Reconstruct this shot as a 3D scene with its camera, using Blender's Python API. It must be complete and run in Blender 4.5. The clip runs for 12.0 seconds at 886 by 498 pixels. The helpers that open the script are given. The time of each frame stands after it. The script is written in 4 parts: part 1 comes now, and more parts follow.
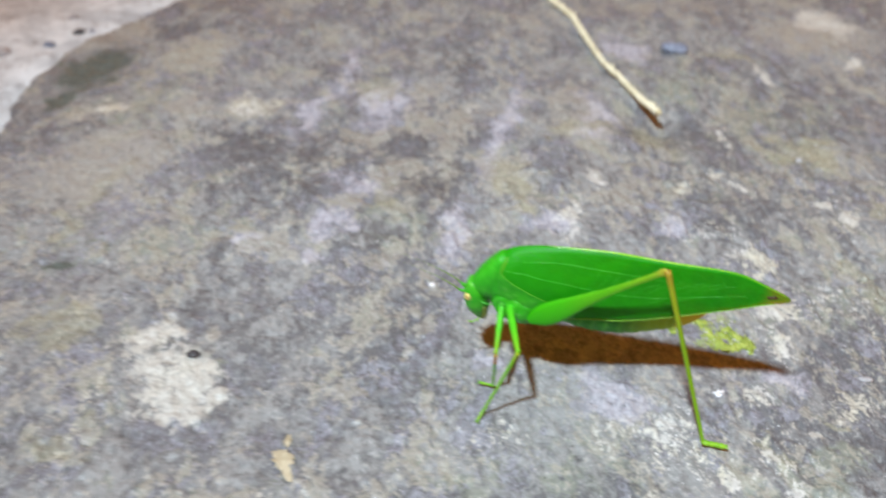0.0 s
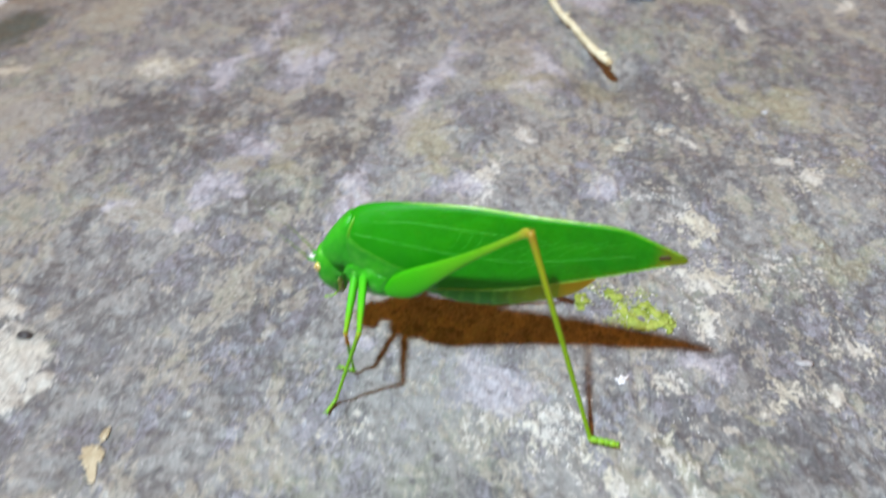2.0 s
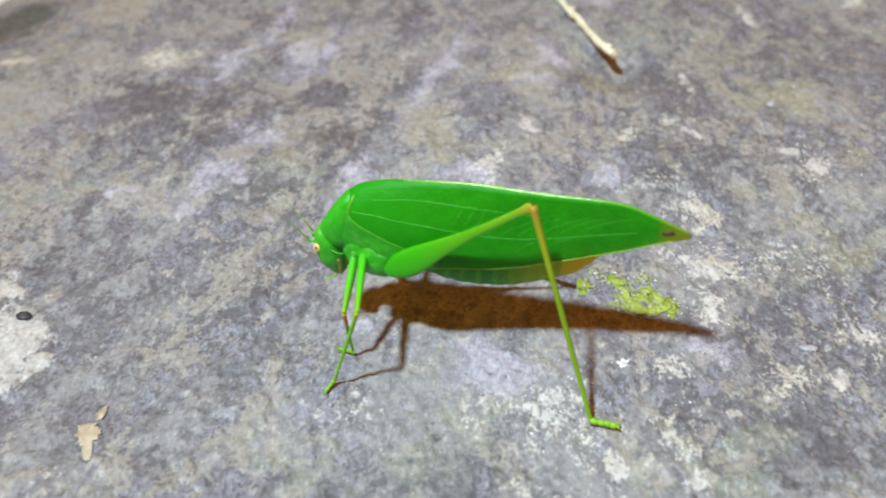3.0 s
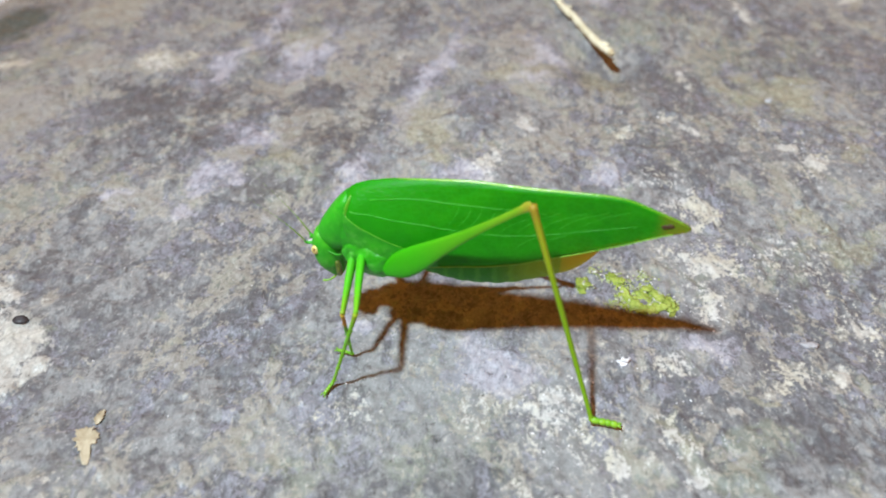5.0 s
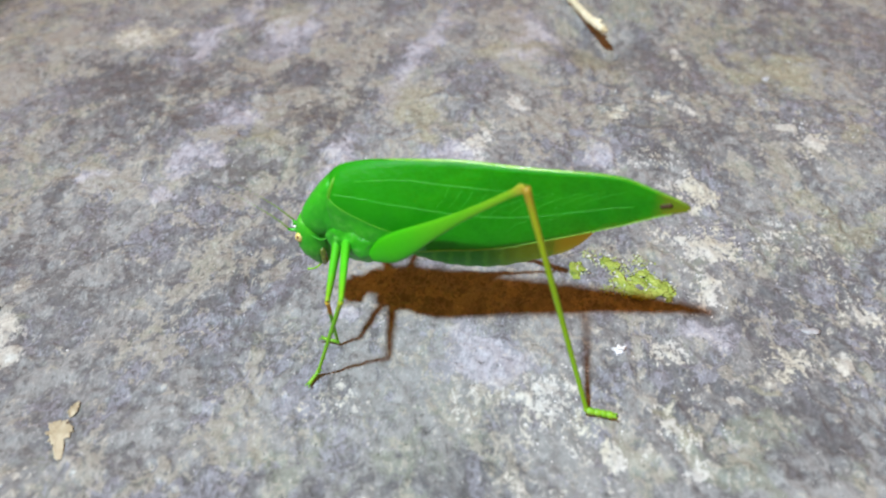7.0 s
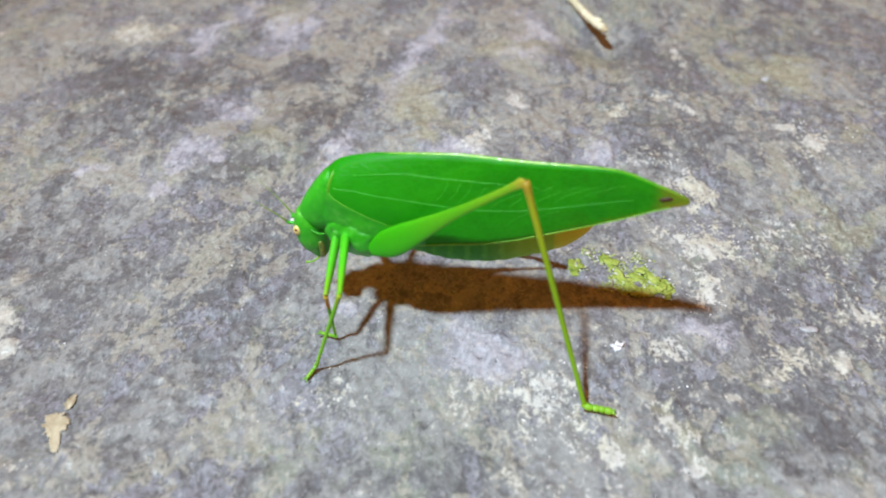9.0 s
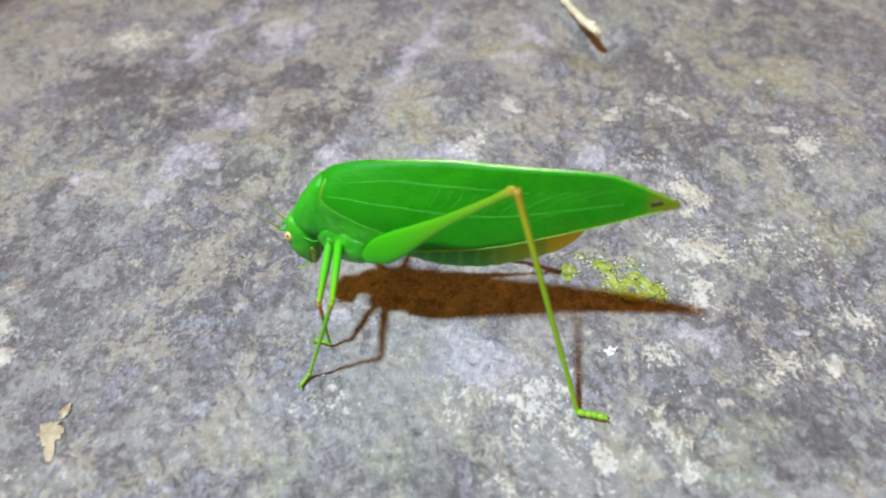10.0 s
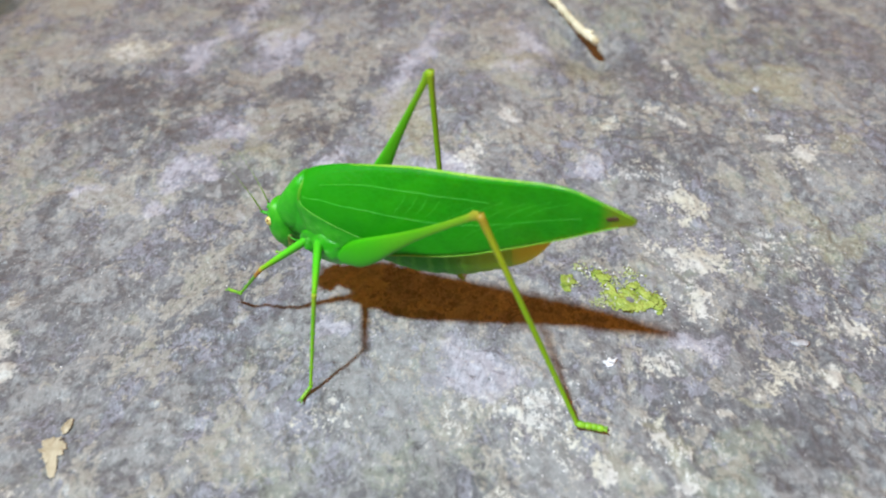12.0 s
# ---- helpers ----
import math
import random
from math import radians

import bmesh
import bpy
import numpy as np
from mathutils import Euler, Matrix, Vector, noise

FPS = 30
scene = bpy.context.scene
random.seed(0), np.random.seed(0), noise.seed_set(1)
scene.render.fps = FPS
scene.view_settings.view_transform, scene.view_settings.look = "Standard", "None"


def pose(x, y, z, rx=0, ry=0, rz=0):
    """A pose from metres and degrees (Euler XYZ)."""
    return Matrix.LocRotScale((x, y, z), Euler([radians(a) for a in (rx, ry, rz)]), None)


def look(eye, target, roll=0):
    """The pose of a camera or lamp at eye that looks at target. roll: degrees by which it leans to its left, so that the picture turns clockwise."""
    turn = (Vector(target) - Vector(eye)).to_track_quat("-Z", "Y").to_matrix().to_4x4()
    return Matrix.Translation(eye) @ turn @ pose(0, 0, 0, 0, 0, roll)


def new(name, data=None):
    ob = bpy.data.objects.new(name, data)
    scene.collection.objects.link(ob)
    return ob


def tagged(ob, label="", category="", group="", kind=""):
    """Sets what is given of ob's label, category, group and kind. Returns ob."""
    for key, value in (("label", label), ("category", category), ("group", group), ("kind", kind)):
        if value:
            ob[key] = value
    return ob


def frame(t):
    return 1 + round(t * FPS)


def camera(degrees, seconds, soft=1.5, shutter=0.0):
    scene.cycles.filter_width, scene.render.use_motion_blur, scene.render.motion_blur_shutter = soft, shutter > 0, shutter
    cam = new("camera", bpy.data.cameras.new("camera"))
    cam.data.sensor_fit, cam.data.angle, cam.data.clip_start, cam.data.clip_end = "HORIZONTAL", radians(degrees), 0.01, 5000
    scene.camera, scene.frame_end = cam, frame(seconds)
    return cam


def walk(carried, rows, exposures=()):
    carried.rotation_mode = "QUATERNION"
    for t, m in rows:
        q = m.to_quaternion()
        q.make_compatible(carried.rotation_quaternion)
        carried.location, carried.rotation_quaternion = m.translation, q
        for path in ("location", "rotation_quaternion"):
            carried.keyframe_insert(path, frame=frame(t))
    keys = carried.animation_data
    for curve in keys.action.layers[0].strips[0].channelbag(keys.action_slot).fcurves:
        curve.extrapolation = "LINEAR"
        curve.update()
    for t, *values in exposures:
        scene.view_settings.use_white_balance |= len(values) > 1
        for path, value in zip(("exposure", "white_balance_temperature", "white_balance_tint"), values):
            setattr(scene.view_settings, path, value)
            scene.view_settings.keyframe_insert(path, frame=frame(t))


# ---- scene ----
import functools

cam = camera(54.6, 12.0, soft=1.9, shutter=0.9)
cam.data.dof.use_dof, cam.data.dof.focus_distance, cam.data.dof.aperture_fstop = True, 0.148, 19.0
METRES, EYE, TILT, LEAN, TURN = 0.085, 0.1238, -19.70, -2.15, 0.0
ROWS = [
    (0.0, 0, 0, 0, -0.33, -17.72, 1.03),
    (0.2, 0.0664, 0.0361, -0.0499, 0.08, -17.67, 1.12),
    (0.3, 0.0933, 0.0398, -0.073, 0.39, -17.67, 1.11),
    (0.5, 0.1271, 0.0542, -0.0758, 1.01, -17.61, 1.5),
    (0.7, 0.1746, 0.1041, -0.0167, 1.51, -17.74, 2.06),
    (0.8, 0.1861, 0.1329, 0.0003, 1.55, -17.87, 2.03),
    (1.0, 0.1642, 0.1635, 0.0344, 1.3, -18.82, 2.44),
    (1.2, 0.1675, 0.1644, 0.0475, 2.1, -19.25, 2.37),
    (1.3, 0.1942, 0.1749, 0.0439, 2.5, -19.52, 2.51),
    (1.5, 0.2745, 0.1942, -0.0723, 3.03, -18.91, 2.28),
    (1.7, 0.3459, 0.238, -0.147, 3.3, -19.01, 2.04),
    (1.8, 0.3789, 0.2656, -0.183, 3.23, -18.97, 1.97),
    (2.0, 0.3931, 0.2723, -0.1401, 2.77, -18.76, 2.6),
    (2.2, 0.396, 0.3204, -0.1515, 2.07, -18.22, 2.9),
    (2.3, 0.3926, 0.2891, -0.1534, 2.48, -18.22, 2.69),
    (2.5, 0.3969, 0.2911, -0.1707, 2.9, -18.21, 2.49),
    (2.8, 0.3975, 0.2621, -0.1912, 3.43, -17.97, 2.4),
    (3.0, 0.4061, 0.2666, -0.199, 3.4, -18.04, 2.45),
    (3.2, 0.4135, 0.2788, -0.2001, 3.23, -18.06, 2.7),
    (4.8, 0.4131, 0.2618, -0.1906, 3.28, -17.85, 3.1),
    (5.0, 0.4039, 0.2736, -0.2029, 3.09, -18.01, 2.88),
    (5.3, 0.4014, 0.2891, -0.1953, 2.89, -18.46, 2.94),
    (5.5, 0.3982, 0.2827, -0.2049, 3.04, -18.21, 2.76),
    (5.7, 0.3946, 0.283, -0.2086, 2.96, -18.21, 2.66),
    (6.0, 0.39, 0.2903, -0.2179, 3, -18.54, 2.45),
    (6.3, 0.3943, 0.3007, -0.2127, 2.87, -18.78, 2.52),
    (6.5, 0.4055, 0.3043, -0.2033, 2.71, -18.61, 2.82),
    (6.7, 0.4067, 0.3096, -0.2057, 2.61, -18.73, 2.89),
    (7.0, 0.3991, 0.337, -0.2176, 2.34, -19.31, 2.75),
    (7.2, 0.3969, 0.3355, -0.2205, 2.47, -19.41, 2.62),
    (8.8, 0.4013, 0.3427, -0.2221, 2.18, -19.3, 2.5),
    (9.0, 0.3963, 0.3346, -0.2308, 2.33, -19.15, 2.31),
    (9.5, 0.4044, 0.3275, -0.2246, 2.4, -19.03, 2.45),
    (9.7, 0.4098, 0.3288, -0.2197, 2.47, -19.11, 2.58),
    (10.0, 0.412, 0.3348, -0.2186, 2.26, -19.15, 2.71),
    (10.5, 0.4123, 0.3358, -0.2182, 2.38, -19.4, 2.73),
    (10.7, 0.417, 0.3393, -0.2096, 2.34, -19.54, 2.83),
    (11.0, 0.4241, 0.328, -0.2084, 2.42, -19.07, 2.96),
    (11.3, 0.4206, 0.3335, -0.2093, 2.36, -19.34, 2.92),
    (11.5, 0.419, 0.3387, -0.2108, 2.32, -19.44, 2.93),
    (11.8, 0.4196, 0.3311, -0.1888, 2.38, -19.39, 3.11),
    (12.0, 0.413, 0.3348, -0.1974, 2.08, -19.02, 3.06),
]
walk(cam, [(t, pose(0, 0, EYE, TILT, LEAN, TURN) @ pose(METRES * x, METRES * y, METRES * z, 90 + pitch, roll, yaw)) for t, x, y, z, yaw, pitch, roll in ROWS])

# ---- light: a white lamp high up on the camera's side, and a dim warm night around ----
LAMP_WAY = Vector((-0.318, -0.355, 1.0)).normalized()
INSECT = Vector((0.037, 0.120, 0.0))
lamp = new("torch_light", bpy.data.lights.new("torch_light", "SPOT"))
lamp.data.energy, lamp.data.color = 38.2, (0.730, 0.906, 1.0)
lamp.data.shadow_soft_size, lamp.data.spot_size, lamp.data.spot_blend = 0.021, radians(66), 1.0
lamp.matrix_world = look(INSECT + LAMP_WAY * 0.7, INSECT + Vector((0.122, 0.105, 0)))

world = bpy.data.worlds.new("night")
world.use_nodes = True
scene.world = world
world.node_tree.nodes["Background"].inputs["Color"].default_value = (1.0, 0.36, 0.065, 1)
world.node_tree.nodes["Background"].inputs["Strength"].default_value = 0.43


# ---- materials ----
class Tree:
    """A material's node tree, written in short."""

    def __init__(self, name):
        self.mat = bpy.data.materials.new(name)
        self.mat.use_nodes = True
        self.t = self.mat.node_tree
        self.bsdf = self.t.nodes["Principled BSDF"]
        self.out = self.t.nodes["Material Output"]

    def put(self, socket, value):
        if isinstance(value, bpy.types.NodeSocket):
            self.t.links.new(value, socket)
        elif isinstance(value, tuple) and len(value) == 3 and socket.type == "RGBA":
            socket.default_value = (*value, 1)
        else:
            socket.default_value = value

    def node(self, kind, **values):
        n = self.t.nodes.new(kind)
        for key, value in values.items():
            self.put(n.inputs[key.replace("_", " ")], value)
        return n

    def coords(self, scale=(1, 1, 1), turn=0.0):
        m = self.node("ShaderNodeMapping", Vector=self.node("ShaderNodeTexCoord").outputs["Object"])
        m.vector_type = "TEXTURE"
        m.inputs["Rotation"].default_value = (0, 0, turn)
        m.inputs["Scale"].default_value = scale
        return m.outputs[0]

    def noise(self, vec, scale, detail=5.0, rough=0.6, warp=0.0):
        return self.node("ShaderNodeTexNoise", Vector=vec, Scale=scale, Detail=detail, Roughness=rough, Distortion=warp).outputs[0]

    def math(self, op, a, b=0.0, c=0.0):
        n = self.t.nodes.new("ShaderNodeMath")
        n.operation = op
        for i, value in enumerate((a, b, c)):
            self.put(n.inputs[i], value)
        return n.outputs[0]

    def step(self, value, lo, hi):
        n = self.t.nodes.new("ShaderNodeMapRange")
        n.interpolation_type = "SMOOTHSTEP"
        for i, v in enumerate((value, lo, hi, 0.0, 1.0)):
            self.put(n.inputs[i], v)
        return n.outputs[0]

    def mix(self, f, a, b, how="MIX"):
        n = self.t.nodes.new("ShaderNodeMix")
        n.data_type, n.blend_type = "RGBA", how
        self.put(n.inputs[0], f), self.put(n.inputs[6], a), self.put(n.inputs[7], b)
        return n.outputs[2]

    def attr(self, name):
        n = self.t.nodes.new("ShaderNodeAttribute")
        n.attribute_name = name
        return n.outputs["Fac"]

    def bump(self, height, strength, distance):
        return self.node("ShaderNodeBump", Height=height, Strength=strength, Distance=distance).outputs[0]

    def random(self):
        return self.node("ShaderNodeObjectInfo").outputs["Random"]

    def done(self, **values):
        for key, value in values.items():
            self.put(self.bsdf.inputs[key.replace("_", " ")], value)
        return self.mat


def rock_material():
    k = Tree("weathered_rock")
    flow = k.coords((1.5, 0.85, 1.0), radians(72))
    flat = k.coords((0.9, 1.3, 1.0))
    broad = k.noise(flow, 38, 5, 0.55, 0.6)
    zone_a, zone_b = k.noise(flow, 75, 6, 0.56, 0.9), k.noise(flat, 90, 6, 0.56, 1.2)
    flake = k.noise(flat, 210, 6, 0.60, 0.9)
    scab = k.noise(flat, 330, 5, 0.62, 1.4)
    mott = k.noise(flat, 640, 4, 0.62, 0.5)
    grain = k.noise(flat, 1500, 4, 0.62)
    fine = k.noise(flat, 4200, 2, 0.6)
    less = lambda v, m=0.5: k.math("SUBTRACT", v, m)
    part_of = lambda v, f: k.math("MULTIPLY", v, f)
    add = lambda *v: v[0] if len(v) == 1 else k.math("ADD", v[0], add(*v[1:]))
    ragged = add(part_of(less(flake), 0.50), part_of(less(mott), 0.56), part_of(less(grain), 0.34))
    torn = add(part_of(less(scab), 0.60), part_of(less(mott), -0.44), part_of(less(grain), 0.28))
    # slate grey under paler grey, in soft clouds
    col = k.mix(k.step(add(zone_a, part_of(ragged, 0.55), part_of(k.attr("slate"), -0.08), part_of(k.attr("wash"), 0.07)), 0.36, 0.62), (0.112, 0.117, 0.128), (0.246, 0.252, 0.258))
    sage = add(zone_b, part_of(k.attr("sage"), 0.13), part_of(torn, 0.5))
    col = k.mix(part_of(k.step(sage, 0.55, 0.68), 0.62), col, (0.225, 0.250, 0.205))
    # thin lavender film
    violet = add(part_of(less(zone_a), -0.9), part_of(k.attr("violet"), 0.28), part_of(k.attr("wash"), 0.03), part_of(torn, 1.1))
    col = k.mix(part_of(k.step(violet, 0.03, 0.15), 0.62), col, (0.285, 0.288, 0.345))
    # beige flakes with torn edges
    tan = add(part_of(less(zone_b), 1.0), part_of(k.attr("tan"), 0.23), part_of(less(broad), 0.5), part_of(ragged, 1.2))
    col = k.mix(part_of(k.step(tan, 0.06, 0.12), 0.54), col, (0.325, 0.306, 0.262))
    # dark crust flakes, and a stone's shadow put into the colour
    dark = add(part_of(less(zone_b), -1.0), part_of(k.attr("dark"), 0.22), part_of(k.attr("slate"), 0.05), part_of(k.attr("wash"), -0.08), part_of(less(broad), -0.4), part_of(torn, 1.5))
    col = k.mix(part_of(k.step(dark, 0.13, 0.22), 0.62), col, (0.082, 0.083, 0.090))
    film = add(k.attr("violet"), part_of(ragged, 2.4))
    col = k.mix(part_of(k.step(film, 0.55, 1.05), 0.44), col, (0.47, 0.46, 0.53))
    olive = add(k.attr("olive"), part_of(torn, 2.2))
    col = k.mix(part_of(k.step(olive, 0.42, 0.90), 0.42), col, (0.315, 0.305, 0.200))
    silt = add(k.attr("silt"), part_of(ragged, 1.2))
    col = k.mix(part_of(k.step(silt, 0.25, 0.95), 0.62), col, (0.305, 0.292, 0.262))
    moss = add(k.attr("moss"), part_of(ragged, 1.6))
    col = k.mix(part_of(k.step(moss, 0.30, 0.85), 0.85), col, (0.068, 0.092, 0.082))
    crust = add(part_of(k.attr("lichen"), 0.92), part_of(ragged, 2.6), part_of(less(grain), 1.5))
    crust = k.step(crust, 0.48, 0.95)
    pale = k.mix(k.step(zone_a, 0.40, 0.60), (0.52, 0.50, 0.41), (0.55, 0.55, 0.54))
    col = k.mix(part_of(crust, 0.70), col, pale)
    white = k.step(add(k.attr("white"), part_of(torn, 2.6)), 0.45, 1.0)
    col = k.mix(part_of(white, 0.76), col, (0.54, 0.53, 0.49))
    # loose pale grains, dark pits, fine grain
    speck = k.step(k.noise(flat, 1000, 3, 0.75), 0.62, 0.68)
    col = k.mix(part_of(speck, 0.45), col, (0.50, 0.49, 0.49))
    pit = k.step(k.noise(flat, 700, 3, 0.72), 0.37, 0.31)
    col = k.mix(part_of(pit, 0.6), col, (0.05, 0.048, 0.046))
    col = k.mix(0.48, col, k.mix(k.step(add(part_of(grain, 0.6), part_of(mott, 0.4)), 0.36, 0.64), (0.35, 0.35, 0.35), (0.67, 0.67, 0.67)), "OVERLAY")
    h = add(part_of(mott, 0.6), part_of(grain, 0.3), part_of(fine, 0.10), part_of(flake, 0.3))
    gloss = k.step(k.noise(flat, 300, 5, 0.7), 0.38, 0.62)
    rough = add(0.30, part_of(gloss, 0.40))
    return k.done(Base_Color=col, Roughness=rough, Specular_IOR_Level=0.5, Normal=k.bump(h, 0.6, 0.0007))


def sand_material():
    k = Tree("pale_gritty_ground")
    flat = k.coords()
    a, b = k.noise(flat, 70, 7, 0.7), k.noise(flat, 240, 6, 0.75)
    col = k.mix(k.step(a, 0.35, 0.65), (0.48, 0.53, 0.58), (0.82, 0.89, 0.95))
    col = k.mix(k.math("MULTIPLY", k.step(b, 0.54, 0.62), 0.6), col, (0.26, 0.26, 0.28))
    return k.done(Base_Color=col, Roughness=0.85, Normal=k.bump(k.math("ADD", a, b), 0.7, 0.002))


def plain(name, low, high, scale=900.0, rough=0.5, bump=0.3, distance=0.0002, spec=0.5, sheen=0.0, through_light=0.0):
    k = Tree(name)
    flat = k.coords()
    a, b = k.noise(flat, scale, 5, 0.62), k.noise(flat, scale * 0.22, 4, 0.6)
    f = k.math("ADD", k.math("MULTIPLY", a, 0.6), k.math("MULTIPLY", b, 0.4))
    col = k.mix(k.step(f, 0.36, 0.64), low, high)
    k.done(Base_Color=col, Roughness=rough, Specular_IOR_Level=spec, Normal=k.bump(a, bump, distance))
    if through_light:
        k.done(Subsurface_Weight=through_light, Subsurface_Radius=(0.4, 1.0, 0.2), Subsurface_Scale=0.0012)
    return k.mat


def along_material(name, stops, scale=1400.0, rough=0.42):
    """A smooth skin whose colour runs along the piece's own x axis: stops of (metres, colour)."""
    k = Tree(name)
    x = k.node("ShaderNodeSeparateXYZ", Vector=k.node("ShaderNodeTexCoord").outputs["Object"]).outputs[0]
    a = k.noise(k.coords(), scale, 4, 0.6)
    x = k.math("ADD", x, k.math("MULTIPLY", k.math("SUBTRACT", a, 0.5), 0.0012))
    col = stops[0][1]
    for (x0, _), (x1, c) in zip(stops, stops[1:]):
        col = k.mix(k.step(x, x0, x1), col, c)
    col = k.mix(0.35, col, k.mix(a, (0.45, 0.45, 0.45), (0.75, 0.75, 0.75)), "OVERLAY")
    return k.done(Base_Color=col, Roughness=rough, Specular_IOR_Level=0.25, Normal=k.bump(a, 0.15, 0.0001),
                  Subsurface_Weight=0.12, Subsurface_Radius=(0.4, 1.0, 0.2), Subsurface_Scale=0.0008)


def wing_material():
    k = Tree("leaf_green_wing")
    vec = k.node("ShaderNodeTexCoord").outputs["Object"]
    sep = k.node("ShaderNodeSeparateXYZ", Vector=vec)
    x, z = sep.outputs[0], sep.outputs[2]
    cells = k.t.nodes.new("ShaderNodeTexVoronoi")
    cells.feature = "DISTANCE_TO_EDGE"
    k.put(cells.inputs["Vector"], k.coords((1.25, 1, 0.87)))
    cells.inputs["Scale"].default_value = 1150
    net = k.step(cells.outputs["Distance"], 0.02, 0.14)
    a, b = k.noise(k.coords(), 260, 5, 0.6), k.noise(k.coords(), 1600, 4, 0.6)
    col = k.mix(k.step(a, 0.35, 0.65), (0.008, 0.300, 0.002), (0.017, 0.385, 0.003))
    col = k.mix(k.math("MULTIPLY", k.math("SUBTRACT", 1.0, net), 0.20), col, (0.04, 0.58, 0.03))
    # shoulder paler, partly lamplight put into the colour; olive brown tip
    front = k.step(k.math("ADD", x, k.math("MULTIPLY", k.math("SUBTRACT", a, 0.5), 0.014)), -0.002, -0.026)
    col = k.mix(k.math("MULTIPLY", front, 0.8), col, (0.018, 0.43, 0.008))
    tip = k.step(k.math("ADD", x, k.math("MULTIPLY", k.math("SUBTRACT", b, 0.5), 0.002)), 0.0230, 0.0256)
    col = k.mix(tip, col, (0.17, 0.34, 0.02))
    worn = k.math("MULTIPLY", k.step(b, 0.60, 0.72), 0.22)
    col = k.mix(worn, col, (0.09, 0.54, 0.05))
    k.done(Base_Color=col, Roughness=k.math("ADD", 0.34, k.math("MULTIPLY", b, 0.2)), Specular_IOR_Level=0.26,
           Normal=k.bump(k.math("ADD", k.math("MULTIPLY", net, 0.5), k.math("ADD", k.math("MULTIPLY", b, 0.6), k.math("MULTIPLY", a, 2.2))), 0.34, 0.00016))
    # a leaf-thin wing lets some light through
    thin = k.node("ShaderNodeBsdfTranslucent", Color=(0.16, 0.30, 0.02))
    both = k.t.nodes.new("ShaderNodeMixShader")
    both.inputs[0].default_value = 0.16
    k.t.links.new(k.bsdf.outputs[0], both.inputs[1])
    k.t.links.new(thin.outputs[0], both.inputs[2])
    clear = k.node("ShaderNodeBsdfTransparent", Color=(1.0, 0.52, 0.12))
    last = k.t.nodes.new("ShaderNodeMixShader")
    k.put(last.inputs[0], k.math("ADD", 0.30, k.math("MULTIPLY", tip, 0.10)))
    k.t.links.new(both.outputs[0], last.inputs[1])
    k.t.links.new(clear.outputs[0], last.inputs[2])
    k.t.links.new(last.outputs[0], k.out.inputs["Surface"])
    return k.mat


def bloom_material(name, low, high, pale, rough=0.42):
    """Insect skin with a pale bloom in soft blotches and fine pores."""
    k = Tree(name)
    flat = k.coords()
    a, b, c = k.noise(flat, 240, 5, 0.62), k.noise(flat, 1300, 5, 0.65), k.noise(flat, 520, 6, 0.68)
    col = k.mix(k.step(a, 0.36, 0.62), low, high)
    col = k.mix(k.math("MULTIPLY", k.step(c, 0.50, 0.68), 0.55), col, pale)
    col = k.mix(0.45, col, k.mix(b, (0.32, 0.32, 0.32), (0.72, 0.72, 0.72)), "OVERLAY")
    return k.done(Base_Color=col, Roughness=k.math("ADD", rough - 0.1, k.math("MULTIPLY", c, 0.25)), Specular_IOR_Level=0.45,
                  Normal=k.bump(k.math("ADD", b, k.math("MULTIPLY", c, 1.6)), 0.4, 0.00025),
                  Subsurface_Weight=0.15, Subsurface_Radius=(0.4, 1.0, 0.2), Subsurface_Scale=0.0010)


def belly_material():
    """Dark green rings with paler seams, turning yellow towards the tail."""
    k = Tree("banded_green_belly")
    x = k.node("ShaderNodeSeparateXYZ", Vector=k.node("ShaderNodeTexCoord").outputs["Object"]).outputs[0]
    a = k.noise(k.coords(), 900, 5, 0.65)
    wob = k.math("ADD", x, k.math("MULTIPLY", k.math("SUBTRACT", a, 0.5), 0.0016))
    band = k.math("SINE", k.math("MULTIPLY", wob, 2 * math.pi / 0.0025))
    col = k.mix(k.step(band, 0.1, 0.95), (0.020, 0.21, 0.007), (0.032, 0.26, 0.012))
    bloom = k.math("MULTIPLY", k.step(band, 0.35, 0.9), k.step(k.noise(k.coords(), 330, 4, 0.6), 0.44, 0.62))
    col = k.mix(k.math("MULTIPLY", bloom, 0.24), col, (0.12, 0.38, 0.06))
    col = k.mix(k.step(wob, -0.001, 0.009), col, (0.20, 0.36, 0.004))
    col = k.mix(0.4, col, k.mix(a, (0.35, 0.35, 0.35), (0.75, 0.75, 0.75)), "OVERLAY")
    return k.done(Base_Color=col, Roughness=0.5, Specular_IOR_Level=0.2, Normal=k.bump(k.math("ADD", a, band), 0.35, 0.0002))


LIME, OLIVE, ORANGE = (0.17, 0.42, 0.012), (0.26, 0.34, 0.015), (0.40, 0.30, 0.03)
ROCK, SAND, WING = rock_material(), sand_material(), wing_material()
VEIN = plain("pale_green_vein", (0.025, 0.38, 0.010), (0.10, 0.50, 0.05), rough=0.4, spec=0.3)
FRONT_VEIN = plain("olive_vein", (0.07, 0.34, 0.012), (0.13, 0.40, 0.03), rough=0.4, spec=0.3)
HEM = plain("yellow_green_hem", (0.14, 0.42, 0.02), (0.26, 0.52, 0.05), rough=0.4, spec=0.3)
RIDGE = plain("yellow_green_ridge", (0.15, 0.44, 0.02), (0.28, 0.54, 0.05), rough=0.24, spec=0.7)
